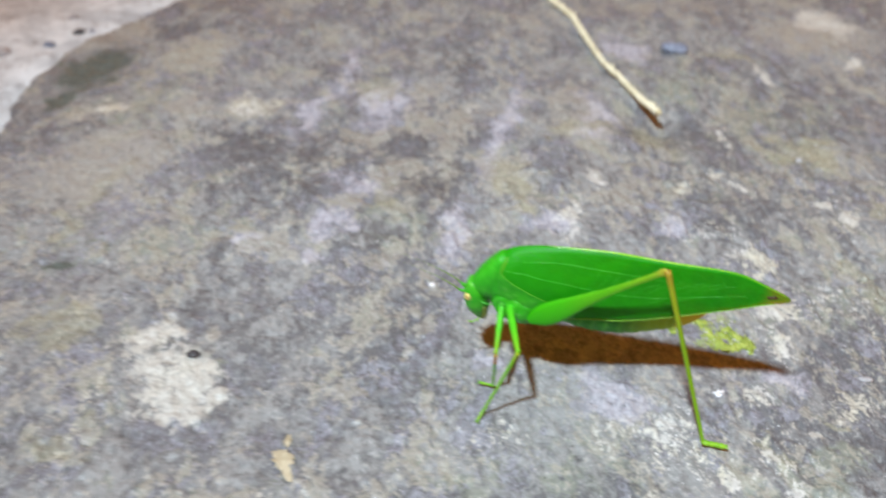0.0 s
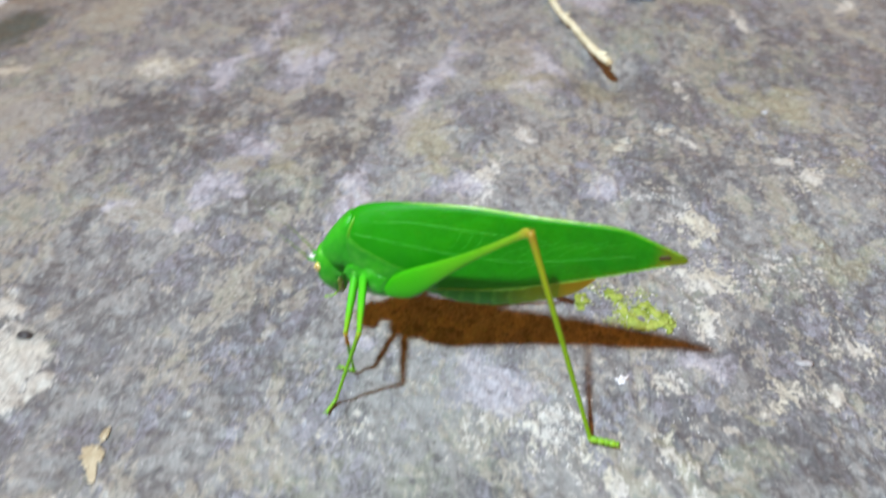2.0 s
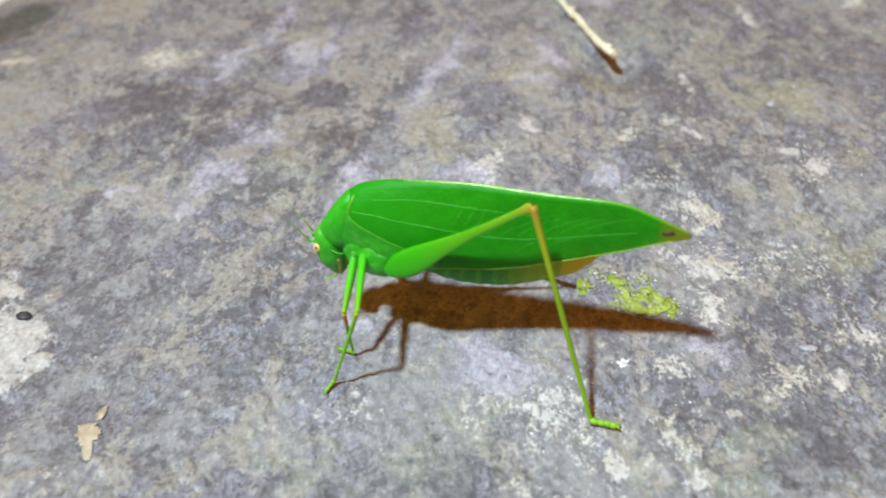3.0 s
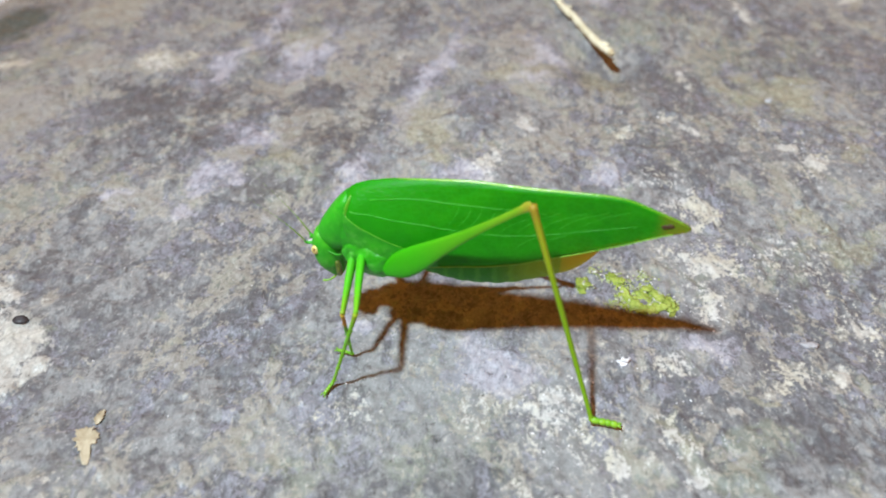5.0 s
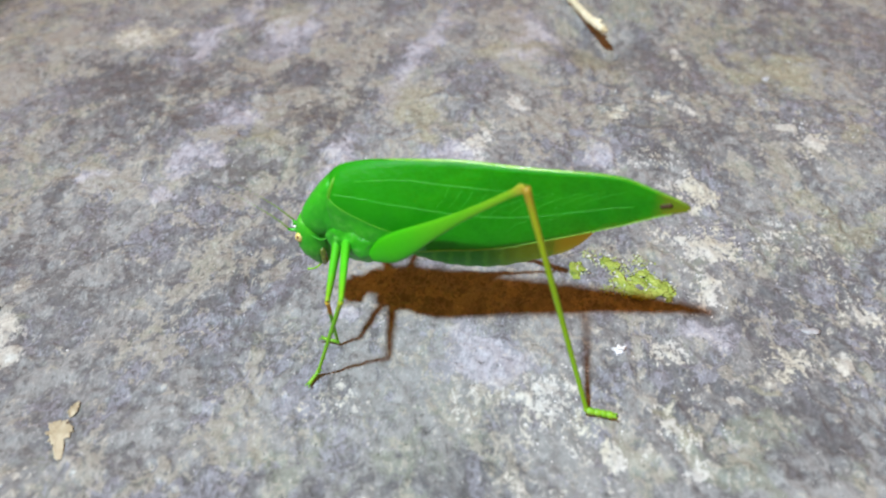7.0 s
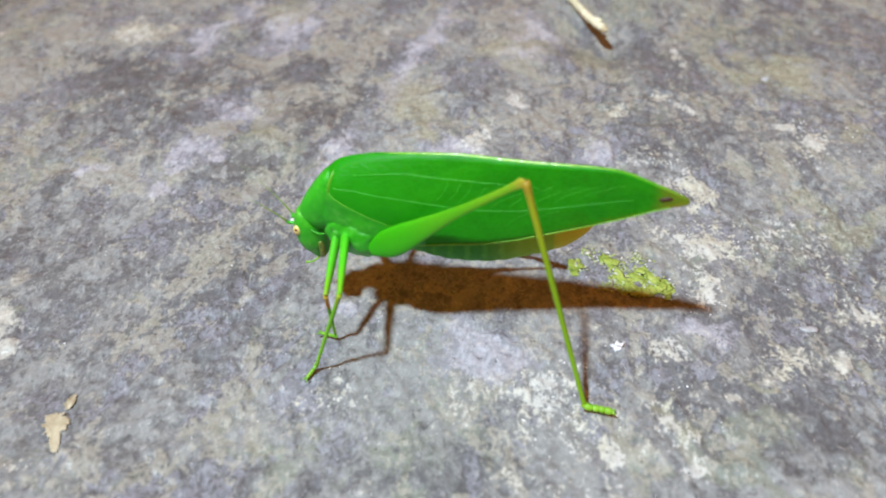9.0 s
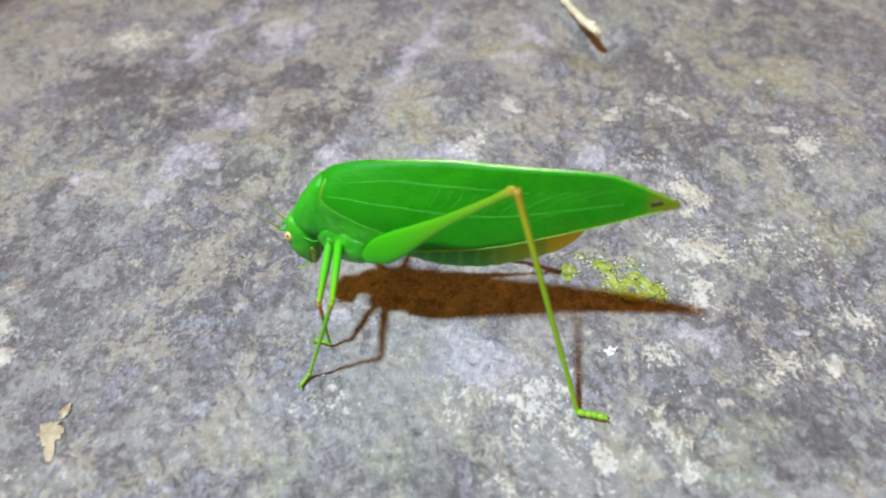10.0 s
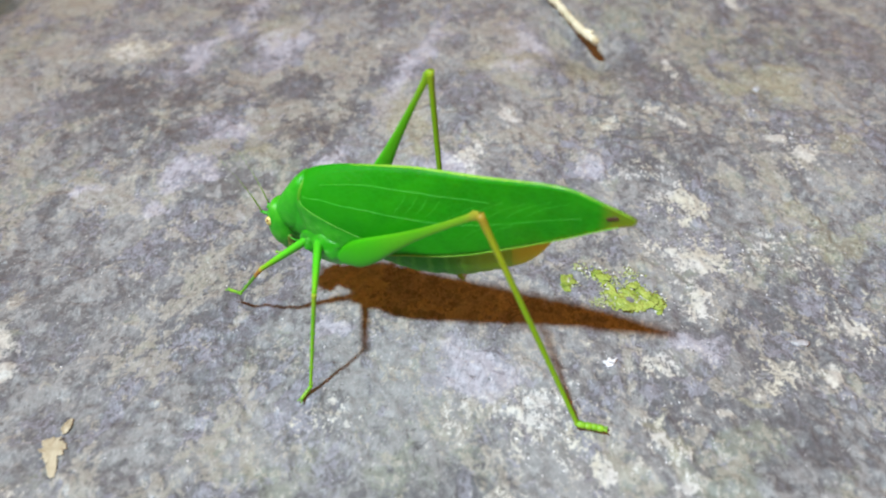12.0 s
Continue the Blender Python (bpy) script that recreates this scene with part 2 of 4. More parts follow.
SKIN = bloom_material("pale_green_skin", (0.010, 0.29, 0.004), (0.022, 0.37, 0.006), (0.06, 0.46, 0.022))
FACE = bloom_material("face_green_skin", (0.018, 0.31, 0.006), (0.045, 0.40, 0.012), (0.15, 0.50, 0.07))
FLANK = bloom_material("mottled_flank_skin", (0.008, 0.22, 0.004), (0.028, 0.38, 0.008), (0.16, 0.50, 0.10), 0.36)
FIELD = bloom_material("wing_front_skin", (0.012, 0.26, 0.004), (0.030, 0.36, 0.008), (0.10, 0.46, 0.05), 0.40)
BELLY = belly_material()
TAIL = along_material("amber_tail_skin", [(0.0085, (0.21, 0.36, 0.004)), (0.0125, (0.44, 0.42, 0.004)), (0.017, (0.56, 0.40, 0.004))], 900.0, 0.55)
BROWN = plain("dark_brown_mark", (0.035, 0.016, 0.006), (0.08, 0.04, 0.012), rough=0.5)
EYE_SKIN = plain("cream_eye", (0.62, 0.50, 0.14), (0.80, 0.70, 0.28), rough=0.18)
PUPIL = plain("russet_pupil", (0.20, 0.07, 0.03), (0.32, 0.13, 0.06), rough=0.15)
FEELER = plain("green_feeler", (0.13, 0.25, 0.03), (0.20, 0.32, 0.05), rough=0.45)
JAW = plain("olive_jaw", (0.06, 0.09, 0.012), (0.22, 0.28, 0.03), 1600, 0.35)
HIND_FEMUR = along_material("hind_thigh_green", [(0, (0.030, 0.34, 0.004)), (0.006, (0.036, 0.35, 0.004)), (0.016, (0.075, 0.35, 0.006)), (0.026, (0.15, 0.36, 0.012)), (0.0292, (0.34, 0.32, 0.03))])
FAR_FEMUR = along_material("raised_thigh_green", [(0, (0.02, 0.34, 0.006)), (0.008, (0.035, 0.36, 0.008)), (0.020, (0.09, 0.38, 0.010)), (0.0295, (0.20, 0.38, 0.014))])
FAR_TIBIA = along_material("raised_shin_green", [(0, (0.22, 0.33, 0.014)), (0.006, (0.17, 0.33, 0.008)), (0.034, (0.17, 0.36, 0.008))])
HIND_TIBIA = along_material("hind_shin_green", [(0, (0.28, 0.20, 0.02)), (0.004, (0.24, 0.29, 0.012)), (0.016, (0.16, 0.285, 0.007)), (0.034, (0.17, 0.34, 0.008))])
LEG_SKIN = along_material("leg_green", [(0, (0.05, 0.42, 0.012)), (0.005, (0.08, 0.48, 0.014)), (0.0092, LIME), (0.0105, (0.30, 0.34, 0.03))])
MID_SKIN = along_material("middle_leg_green", [(0, (0.05, 0.42, 0.012)), (0.006, (0.07, 0.46, 0.013)), (0.0128, (0.15, 0.43, 0.013))])
FRONT_SHIN = along_material("front_shin_green", [(-0.001, ORANGE), (0.0022, (0.36, 0.16, 0.02)), (0.0034, (0.10, 0.32, 0.02)), (0.012, (0.16, 0.44, 0.02))])
SHIN = along_material("shin_green", [(-0.001, OLIVE), (0.004, (0.14, 0.42, 0.015)), (0.016, (0.20, 0.48, 0.018))])
FOOT = plain("lime_foot", (0.11, 0.35, 0.010), (0.24, 0.48, 0.02), rough=0.42)
BARK = plain("bleached_twig_bark", (0.58, 0.54, 0.36), (0.78, 0.75, 0.58), 700, 0.7, 0.6, 0.0006)
SNAPPED = plain("snapped_wood", (0.40, 0.33, 0.19), (0.62, 0.54, 0.36), 900, 0.8, 0.6, 0.0005)
BLUESTONE = plain("blue_grey_stone", (0.15, 0.18, 0.25), (0.25, 0.29, 0.39), 500, 0.55, 0.5, 0.0004)
WHITESTONE = plain("white_stone", (0.62, 0.63, 0.66), (0.85, 0.85, 0.88), 900, 0.3, 0.5, 0.0003)
GREYSTONE = plain("grey_stone", (0.30, 0.30, 0.32), (0.50, 0.50, 0.53), 900, 0.4, 0.5, 0.0003)
DARKCHIP = plain("black_chip", (0.03, 0.03, 0.035), (0.07, 0.07, 0.08), 900, 0.5, 0.5, 0.0003)
DRYLEAF = plain("ochre_dry_leaf", (0.36, 0.30, 0.20), (0.50, 0.44, 0.32), 420, 0.7, 0.5, 0.0003)
MOSS = plain("yellow_green_pulp", (0.20, 0.28, 0.045), (0.42, 0.50, 0.12), 620, 0.26, 0.8, 0.0005)


# ---- mesh tools: points in millimetres ----
MM = 0.001


def part(name, bm, material, parent=None, label="", smooth=True):
    me = bpy.data.meshes.new(name)
    bmesh.ops.recalc_face_normals(bm, faces=bm.faces)
    bm.to_mesh(me)
    bm.free()
    me.materials.append(material)
    me.polygons.foreach_set("use_smooth", [smooth] * len(me.polygons))
    ob = new(name, me)
    ob.parent = parent
    return tagged(ob, label)


def loft(rings, bm=None):
    """Closed skin through rings of equally many points."""
    bm = bm or bmesh.new()
    made = [[bm.verts.new(Vector(p) * MM) for p in ring] for ring in rings]
    n = len(rings[0])
    for a, b in zip(made, made[1:]):
        for i in range(n):
            bm.faces.new((a[i], a[(i + 1) % n], b[(i + 1) % n], b[i]))
    bm.faces.new(made[0]), bm.faces.new(list(reversed(made[-1])))
    return bm


def spline(points, steps=6):
    """Catmull-Rom through points of any size."""
    pts = [np.array(p, float) for p in points]
    pts = [2 * pts[0] - pts[1], *pts, 2 * pts[-1] - pts[-2]]
    out = []
    for a, b, c, d in zip(pts, pts[1:], pts[2:], pts[3:]):
        for i in range(steps):
            t = i / steps
            out.append(0.5 * (2 * b + (c - a) * t + (2 * a - 5 * b + 4 * c - d) * t ** 2 + (3 * b - a - 3 * c + d) * t ** 3))
    return out + [pts[-2]]


def tube(points, radii, seg=8, bm=None, flat=1.0, steps=4):
    """A tapered round rod through points; flat squeezes it sideways."""
    path = spline([(*p, r) for p, r in zip(points, radii)], steps)
    rings, side = [], None
    for i, q in enumerate(path):
        way = Vector(path[min(i + 1, len(path) - 1)][:3] - path[max(i - 1, 0)][:3]).normalized()
        side = (Vector((0, 1, 0)) if side is None else side)
        if abs(side.dot(way)) > 0.95:
            side = Vector((1, 0, 0))
        side = (side - way * side.dot(way)).normalized()
        up = way.cross(side)
        r = max(q[3], 0.01)
        rings.append([Vector(q[:3]) + (side * math.cos(a) * flat + up * math.sin(a)) * r for a in (2 * math.pi * j / seg for j in range(seg))])
    return loft(rings, bm)


def lump(size, seed, rough=0.25, detail=2):
    """An irregular stone of that size (x, y, z in mm) standing on z = 0."""
    bm = bmesh.new()
    bmesh.ops.create_icosphere(bm, subdivisions=detail, radius=1.0)
    for v in bm.verts:
        n = noise.noise(v.co * 1.3 + Vector((seed * 7.1, 0, 0))) + 0.4 * noise.noise(v.co * 3.1 + Vector((0, seed * 3.7, 0)))
        v.co *= 1 + rough * n
        v.co = Vector((v.co.x * size[0], v.co.y * size[1], (v.co.z + 0.7) * size[2])) * MM * 0.5
    return bm


# ---- the ground: a low rock outcrop on pale grit ----
@functools.lru_cache(maxsize=None)
def lattice(seed, n=64):
    return np.random.RandomState(seed).rand(n, n)


def value_noise(x, y, size, seed):
    """Smooth noise in -0.5 .. 0.5 with features of that size (metres)."""
    g = lattice(seed)
    u, v = x / size + 17.3, y / size + 9.7
    i, j = np.floor(u).astype(int), np.floor(v).astype(int)
    a, b = u - i, v - j
    a, b = a * a * (3 - 2 * a), b * b * (3 - 2 * b)
    at = lambda p, q: g[p % 64, q % 64]
    return (at(i, j) * (1 - a) + at(i + 1, j) * a) * (1 - b) + (at(i, j + 1) * (1 - a) + at(i + 1, j + 1) * a) * b - 0.5


def graded(lo, hi, step, reach, grow=1.18, fine=None):
    """Grid lines with that step from lo to hi, wider outside; fine: a stretch (lo, hi, step) with closer lines."""
    core = list(np.arange(lo, hi, step))
    if fine:
        core = [c for c in core if c < fine[0] - step / 2] + list(np.arange(*fine)) + [c for c in core if c > fine[1] + step / 2]
    out, s = [core[-1]], step
    while out[-1] < hi + reach:
        s *= grow
        out.append(out[-1] + s)
    back, s = [core[0]], step
    while back[-1] > lo - reach:
        s *= grow
        back.append(back[-1] - s)
    return np.array(back[:0:-1] + core + out[1:])


def blobs(x, y, spots):
    """Soft mask: 1.3 at the heart of each patch, falling to 0. Patches: x, y, half length, half width (mm), turn (degrees)."""
    m = np.zeros_like(x)
    wx = value_noise(x, y, 0.006, 41) * 0.009 + value_noise(x, y, 0.002, 43) * 0.004
    wy = value_noise(x, y, 0.006, 42) * 0.009 + value_noise(x, y, 0.002, 44) * 0.004
    for px, py, a, b, turn in spots:
        c, s = math.cos(radians(turn)), math.sin(radians(turn))
        stray = min(1.0, 0.2 + b / 6)
        dx, dy = x + wx * stray - px * MM, y + wy * stray - py * MM
        d = np.hypot((dx * c + dy * s) / (a * MM), (dy * c - dx * s) / (b * MM))
        m = np.maximum(m, np.clip(1.5 - 0.85 * d, 0, 1))
    return m


# stains and crusts on the rock, and one painted shadow: x, y, half length, half width (mm), turn (degrees)
CREAM_SPOTS = [(45, 193, 2, 3, 0), (87, 217, 6.1, 1.8, -99), (79, 196, 3, 3, 0), (69, 188, 3, 3.8, 9), (83, 188, 3.2, 1.3, -72), (75, 161, 2.5, 2, 0), (13, 231, 2, 3, 0),
               (-95, 228, 5, 5, 0), (-53, 231, 6.5, 5, 0), (37, 173, 6.3, 2.2, -108), (77, 160, 3, 5, 0), (79, 145, 4.5, 4.9, 6), (75, 131, 6.8, 1.9, -107), (45, 106, 3.5, 3, 0),
               (55, 96, 2.5, 3, 0), (67, 115, 3, 3, 0), (65, 102, 3.4, 1.3, -117), (66, 94, 2, 1, 0), (86, 113, 2, 2, 0)]
WHITE_CRUSTS = [(147, 300, 9, 11.8, 3), (112, 258, 8.4, 1.6, -73), (147, 264, 3, 4, 0), (102, 180, 4, 1.9, -60), (107, 173, 3, 2, 0), (142, 262, 1.8, 1.9, -56), (-46, 116, 5.5, 8, 0),
                (-49, 120, 6.5, 8.5, 0), (-46.5, 110, 4.5, 5, 0), (-55, 131, 3.5, 6, 0), (92, 114, 2.5, 1, -79), (99, 125, 1.5, 4, 0), (74, 106, 1, 1, 0)]
VIOLET_PATCHES = [(23, 222, 22.8, 2.5, -105), (69, 276, 10.7, 5.1, -79), (53, 231, 4.5, 6.8, 6), (49, 216, 5, 3, 6), (63, 173, 4, 4.8, 7), (-26, 259, 16.8, 2.5, -100), (-33, 229, 13.5, 3.2, -105),
                  (-13, 236, 7, 13, 0), (-42, 165, 4, 4, 0), (-22, 171, 4, 4.1, 7), (-17, 188, 5.5, 5, 0), (-26, 161, 4, 3, 0), (32, 174, 5.5, 4, 0), (8, 168, 12.4, 2.4, -104),
                  (37, 114, 6.5, 4, 0), (13, 124, 2.5, 3, 0), (75, 119, 4.5, 2, 0)]
TAN_PATCHES = [(-1, 228, 13.5, 4, -88), (-5, 182, 3.5, 6, 0), (-5, 197, 4, 5, 0), (-5, 163, 4, 3, 0), (-60, 174, 4, 3.1, 7), (-48, 164, 3, 3, 0), (10, 221, 14.6, 4.2, -96),
               (5, 191, 11.1, 2.3, -98), (44, 233, 7, 8.9, 4), (51, 184, 6, 7, 0), (23, 192, 5, 11.9, 6), (-16, 216, 5, 4.1, 6), (-21, 180, 3, 3, 0), (-34, 163, 3.5, 2, 0),
               (-6, 184, 3, 8, 0), (-10, 159, 4.5, 2, 0), (-14, 117, 4, 3, 0), (-45, 129, 2, 3, 0), (1, 136, 3, 2, 0), (-37, 163, 4, 3, 0)]
# the narrow strip at (93, 260) is a stone's cast shadow, painted dark
DARK_PATCHES = [(-68, 213, 8.5, 7, 0), (-50, 212, 7.5, 5.1, 4), (-30, 257, 4.5, 7, 0), (5, 197, 3, 6, 0), (93, 260, 8.6, 1.9, -97), (-6, 213, 4, 4, 0), (-33, 188, 5, 4, 0),
                (-13, 169, 3.5, 3, 0), (-85, 287, 12, 4, 2), (-30, 202, 4.5, 4, 0), (-80, 190, 11.1, 1.1, -98), (13, 265, 4.5, 13, 0),
                (-2, 189, 3.5, 10, 0), (-1, 204, 4, 4, 0), (-47, 163, 4.5, 4, 0), (-8, 137, 3.5, 2, 0), (75, 179, 2.5, 4, 0), (79, 121, 5.5, 3, 0)]
SLATE_ZONES = [(-35, 205, 23.5, 20.1, 1), (-7, 180, 26.6, 10, 62), (75, 210, 14, 19.8, 2), (104, 231, 15, 17, 0), (80, 175, 16.5, 9.9, 2), (-19, 197, 21.5, 18, 0), (-9, 137, 17.9, 8.2, 54),
               (87, 125, 11.5, 9, 0), (76, 101, 13, 6.9, 2), (31, 92, 9.5, 4, 3)]
WASH_ZONES = [(-86, 195, 19, 13, 0), (-74, 201, 36.8, 7.9, 82), (-75, 268, 13.7, 8.2, 66), (138, 286, 19.5, 18.8, 1), (-53, 231, 10, 8, 0), (28, 112, 14.5, 8, 0), (50, 100, 9, 7, 0),
              (77, 143, 6.5, 17, 0), (10, 104, 10.5, 7, 0)]
OLIVE_PATCHES = [(-76, 134, 7, 6, 0), (-66, 104, 8, 5, 0), (-82, 188, 12.9, 2.4, 77), (-75, 268, 13.7, 6.5, 66), (104, 270, 9.7, 2.2, -12), (117, 178, 2, 5, 0), (-53, 230, 8, 5.1, 4), (-87, 170, 6.3, 2.8, 72), (-15, 247, 5, 11, 0),
                 (45, 219, 8, 6, 0), (24, 189, 4.5, 11, 0), (68, 217, 6.5, 9.9, 4), (108, 208, 9.5, 12, 0), (103, 151, 5.5, 6, 0), (119, 180, 3, 7, 0), (79, 108, 2, 1, 0),
                 (66, 102, 2, 3, 0), (-13, 181, 3, 5, 0)]
SAGE_ZONES = [(-94, 230, 19.2, 10.3, 51), (-80, 162, 6, 6.1, 5), (100, 220, 19.5, 20.8, 1), (80, 249, 16, 14.9, 2), (-76, 220, 9.5, 6, 0), (-53, 170, 16.6, 6.3, 46), (94, 145, 13.5, 11, 0),
              (79, 96, 13, 4.9, 2), (18, 95, 16.5, 5, 2), (-7, 170, 7.5, 7, 0)]
MOSS_PATCHES = [(-106, 257, 13.7, 7.4, 80), (-110, 236, 8.4, 2.8, 73), (-84, 157, 3, 3.5, -99)]
CREAM_ZONES = [(-71, 155, 4, 1.6, 0), (-64, 108, 12, 1.8, -102), (-29, 92, 3, 1, 0), (47, 104, 8.5, 8, 3), (55, 95, 4.5, 6, 6), (75, 141, 18.6, 4.9, -95), (67, 114, 4, 4, 0), (86, 113, 5, 3, 0), (37, 108, 5.5, 4, 0), (93, 143, 9, 6, 0), (99, 125, 4, 8, 0), (70, 170, 8, 5, 0), (66, 100, 3, 6, 0), (15, 107, 4.5, 3, 0), (43, 90, 7, 2, 0), (106, 177, 5, 9, 0)]
SILT_ZONES = [(-86, 198, 21.7, 11.1, 71), (139, 289, 19.5, 14.9, 1), (-109, 281, 12, 6.4, 45), (-74, 268, 13.5, 8, 68), (-53, 231, 8.5, 6, 0), (-96, 227, 9.5, 7.1, 3), (-73, 212, 28, 5, 80)]


def rock_edge(y):
    """The x at which the rock ends towards the pale grit."""
    return -0.121 + np.maximum(y - 0.268, 0) * 0.62 - np.maximum(0.2 - y, 0) * 0.25


def rock_height(x, y):
    h = 0.0030 * value_noise(x, y, 0.055, 1) + 0.0016 * value_noise(x, y, 0.021, 2) + 0.0007 * value_noise(x, y, 0.008, 3)
    h = h + 0.00045 * value_noise(x, y, 0.0032, 4)
    # a shallow hollow under the twig's end
    h = h - 0.005 * np.exp(-((x - 0.069) ** 2 + (y - 0.226) ** 2) / (2 * 0.008 ** 2))
    # gritty relief of the surface itself
    rel = 0.0008 * value_noise(x, y / 1.4, 0.0015, 14) + 0.0006 * value_noise(x, y / 1.3, 0.0009, 15)
    rel = rel * (0.75 + 0.9 * value_noise(x, y, 0.012, 16)) + 0.0005 * np.minimum(value_noise(x * 0.55 + y * 0.2, y * 1.1, 0.004, 17) + 0.32, 0)
    # flatter where the insect stands
    near = np.exp(-(((x - 0.037) / 0.045) ** 2 + ((y - 0.118) / 0.035) ** 2))
    h = h * (1 - 0.8 * near) + rel
    over = rock_edge(y) + 0.006 * value_noise(x, y, 0.02, 5) + 0.003 * value_noise(x, y, 0.006, 6) - x
    h = h - 0.05 * np.clip(over / 0.03, 0, 1) ** 0.7
    far = np.hypot((x - 0.10) * 1.05, (y - 0.20) * 0.95) + 0.05 * value_noise(x, y, 0.16, 9) + 0.016 * value_noise(x, y, 0.05, 10) - 0.31
    return h - np.clip(far, 0, 0.2) * 0.9


def build_rock():
    xs, ys = graded(-0.165, 0.195, 0.0010, 0.30, fine=(-0.075, 0.125, 0.00042)), graded(0.070, 0.335, 0.0010, 0.32, fine=(0.086, 0.20, 0.00042))
    x, y = np.meshgrid(xs, ys)
    z = rock_height(x, y)
    n, m = len(xs), len(ys)
    idx = np.arange(n * m).reshape(m, n)
    quads = np.stack([idx[:-1, :-1], idx[:-1, 1:], idx[1:, 1:], idx[1:, :-1]], -1).reshape(-1, 4)
    me = bpy.data.meshes.new("rock")
    me.from_pydata(np.stack([x, y, z], -1).reshape(-1, 3), [], quads.tolist())
    masks = {"lichen": np.maximum(blobs(x, y, CREAM_SPOTS), 0.55 * blobs(x, y, CREAM_ZONES)), "silt": blobs(x, y, SILT_ZONES), "white": blobs(x, y, WHITE_CRUSTS), "tan": blobs(x, y, TAN_PATCHES), "dark": blobs(x, y, DARK_PATCHES), "violet": blobs(x, y, VIOLET_PATCHES),
             "moss": blobs(x, y, MOSS_PATCHES), "sage": blobs(x, y, SAGE_ZONES), "olive": blobs(x, y, OLIVE_PATCHES), "slate": blobs(x, y, SLATE_ZONES), "wash": blobs(x, y, WASH_ZONES)}
    for name, values in masks.items():
        me.attributes.new(name, "FLOAT", "POINT").data.foreach_set("value", values.ravel().astype(np.float32))
    me.polygons.foreach_set("use_smooth", [True] * len(me.polygons))
    me.materials.append(ROCK)
    return tagged(new("rock", me), "mottled grey weathered rock with pale lichen crusts", "rock", kind="structure")


def build_ground():
    xs, ys = graded(-0.30, 0.0, 0.004, 60.0, 1.25), graded(0.15, 0.45, 0.004, 60.0, 1.25)
    x, y = np.meshgrid(xs, ys)
    z = -0.011 + 0.004 * value_noise(x, y, 0.03, 7) + 0.002 * value_noise(x, y, 0.01, 8)
    n, m = len(xs), len(ys)
    idx = np.arange(n * m).reshape(m, n)
    quads = np.stack([idx[:-1, :-1], idx[:-1, 1:], idx[1:, 1:], idx[1:, :-1]], -1).reshape(-1, 4)
    me = bpy.data.meshes.new("ground")
    me.from_pydata(np.stack([x, y, z], -1).reshape(-1, 3), [], quads.tolist())
    me.polygons.foreach_set("use_smooth", [True] * len(me.polygons))
    me.materials.append(SAND)
    return tagged(new("ground", me), "pale gritty ground beside the rock", "ground", kind="structure")


build_rock()
build_ground()


def top(x, y):
    """Height of the rock at x, y in mm, in mm."""
    return float(rock_height(np.array([x * MM]), np.array([y * MM]))[0]) / MM


# ---- the katydid: its own space has x towards the tail, y away from its lit side, z up, in mm ----
BASE = pose(0.037, 0.12025, 0, 0, 0, -11.605)
katydid = tagged(new("katydid"), "bright green leaf-winged katydid standing on the rock", "insect")


def oval(cx, cz, top_z, low_z, w, seg=20, power=1.0):
    mid, half = (top_z + low_z) / 2, (top_z - low_z) / 2
    ring = []
    for i in range(seg):
        a = 2 * math.pi * i / seg
        c, s = math.cos(a), math.sin(a)
        ring.append((cx, math.copysign(abs(c) ** power, c) * w, mid + math.copysign(abs(s) ** power, s) * half))
    return ring


def body_skin(sections, steps=5, power=1.0, ripple=0.0, count=8, seg=20, drift=0.0):
    rows = spline(sections, steps)
    rings = []
    for i, (s, hi, lo, w) in enumerate(rows):
        k = 1 - ripple * abs(math.sin(math.pi * count * i / len(rows))) ** 6
        mid = (hi + lo) / 2
        off = drift * min(max((s + 4) / 10, 0), 1)
        rings.append([(x, y + off, z) for x, y, z in oval(s, 0, mid + (hi - mid) * k, mid + (lo - mid) * k, max(w * k, 0.05), seg, power)])
    return loft(rings)


part("thorax", body_skin([(-26, 24.0, 17.0, 2.1), (-23, 27, 15.9, 2.85), (-20, 27, 15.0, 3.3), (-14, 25, 16.4, 3.0), (-11, 24, 18, 2.4)]), SKIN, katydid, "pale green thorax")
pronotum = part("pronotum", body_skin([(-28.0, 20.7, 19.0, 1.1), (-27.3, 22.4, 18.0, 1.95), (-25.7, 24.8, 17.1, 2.5), (-24.1, 26.8, 17.2, 2.75), (-22.7, 28.0, 17.8, 2.62), (-21.6, 27.8, 20.0, 1.9)], power=0.72), SKIN, katydid,
     "smooth green collar shield")
part("abdomen", body_skin([(-16, 22, 16.6, 2.2), (-9.5, 22, 14.6, 2.7), (-4, 22.4, 13.6, 2.7), (2.3, 23.4, 13.6, 2.0), (8, 24.5, 15.3, 1.4), (11.4, 25, 17.1, 1.1)], steps=16, ripple=0.03, count=11, drift=1.0), BELLY, katydid,
     "blue-green banded belly")
part("abdomen_tip", body_skin([(9.4, 24.6, 16.05, 1.22), (12.2, 25.2, 17.4, 1.05), (14.6, 25.6, 19.6, 0.8), (16.6, 25.8, 22.4, 0.5), (17.8, 25.6, 24.0, 0.2)], drift=1.0), TAIL, katydid, "amber yellow tail end")

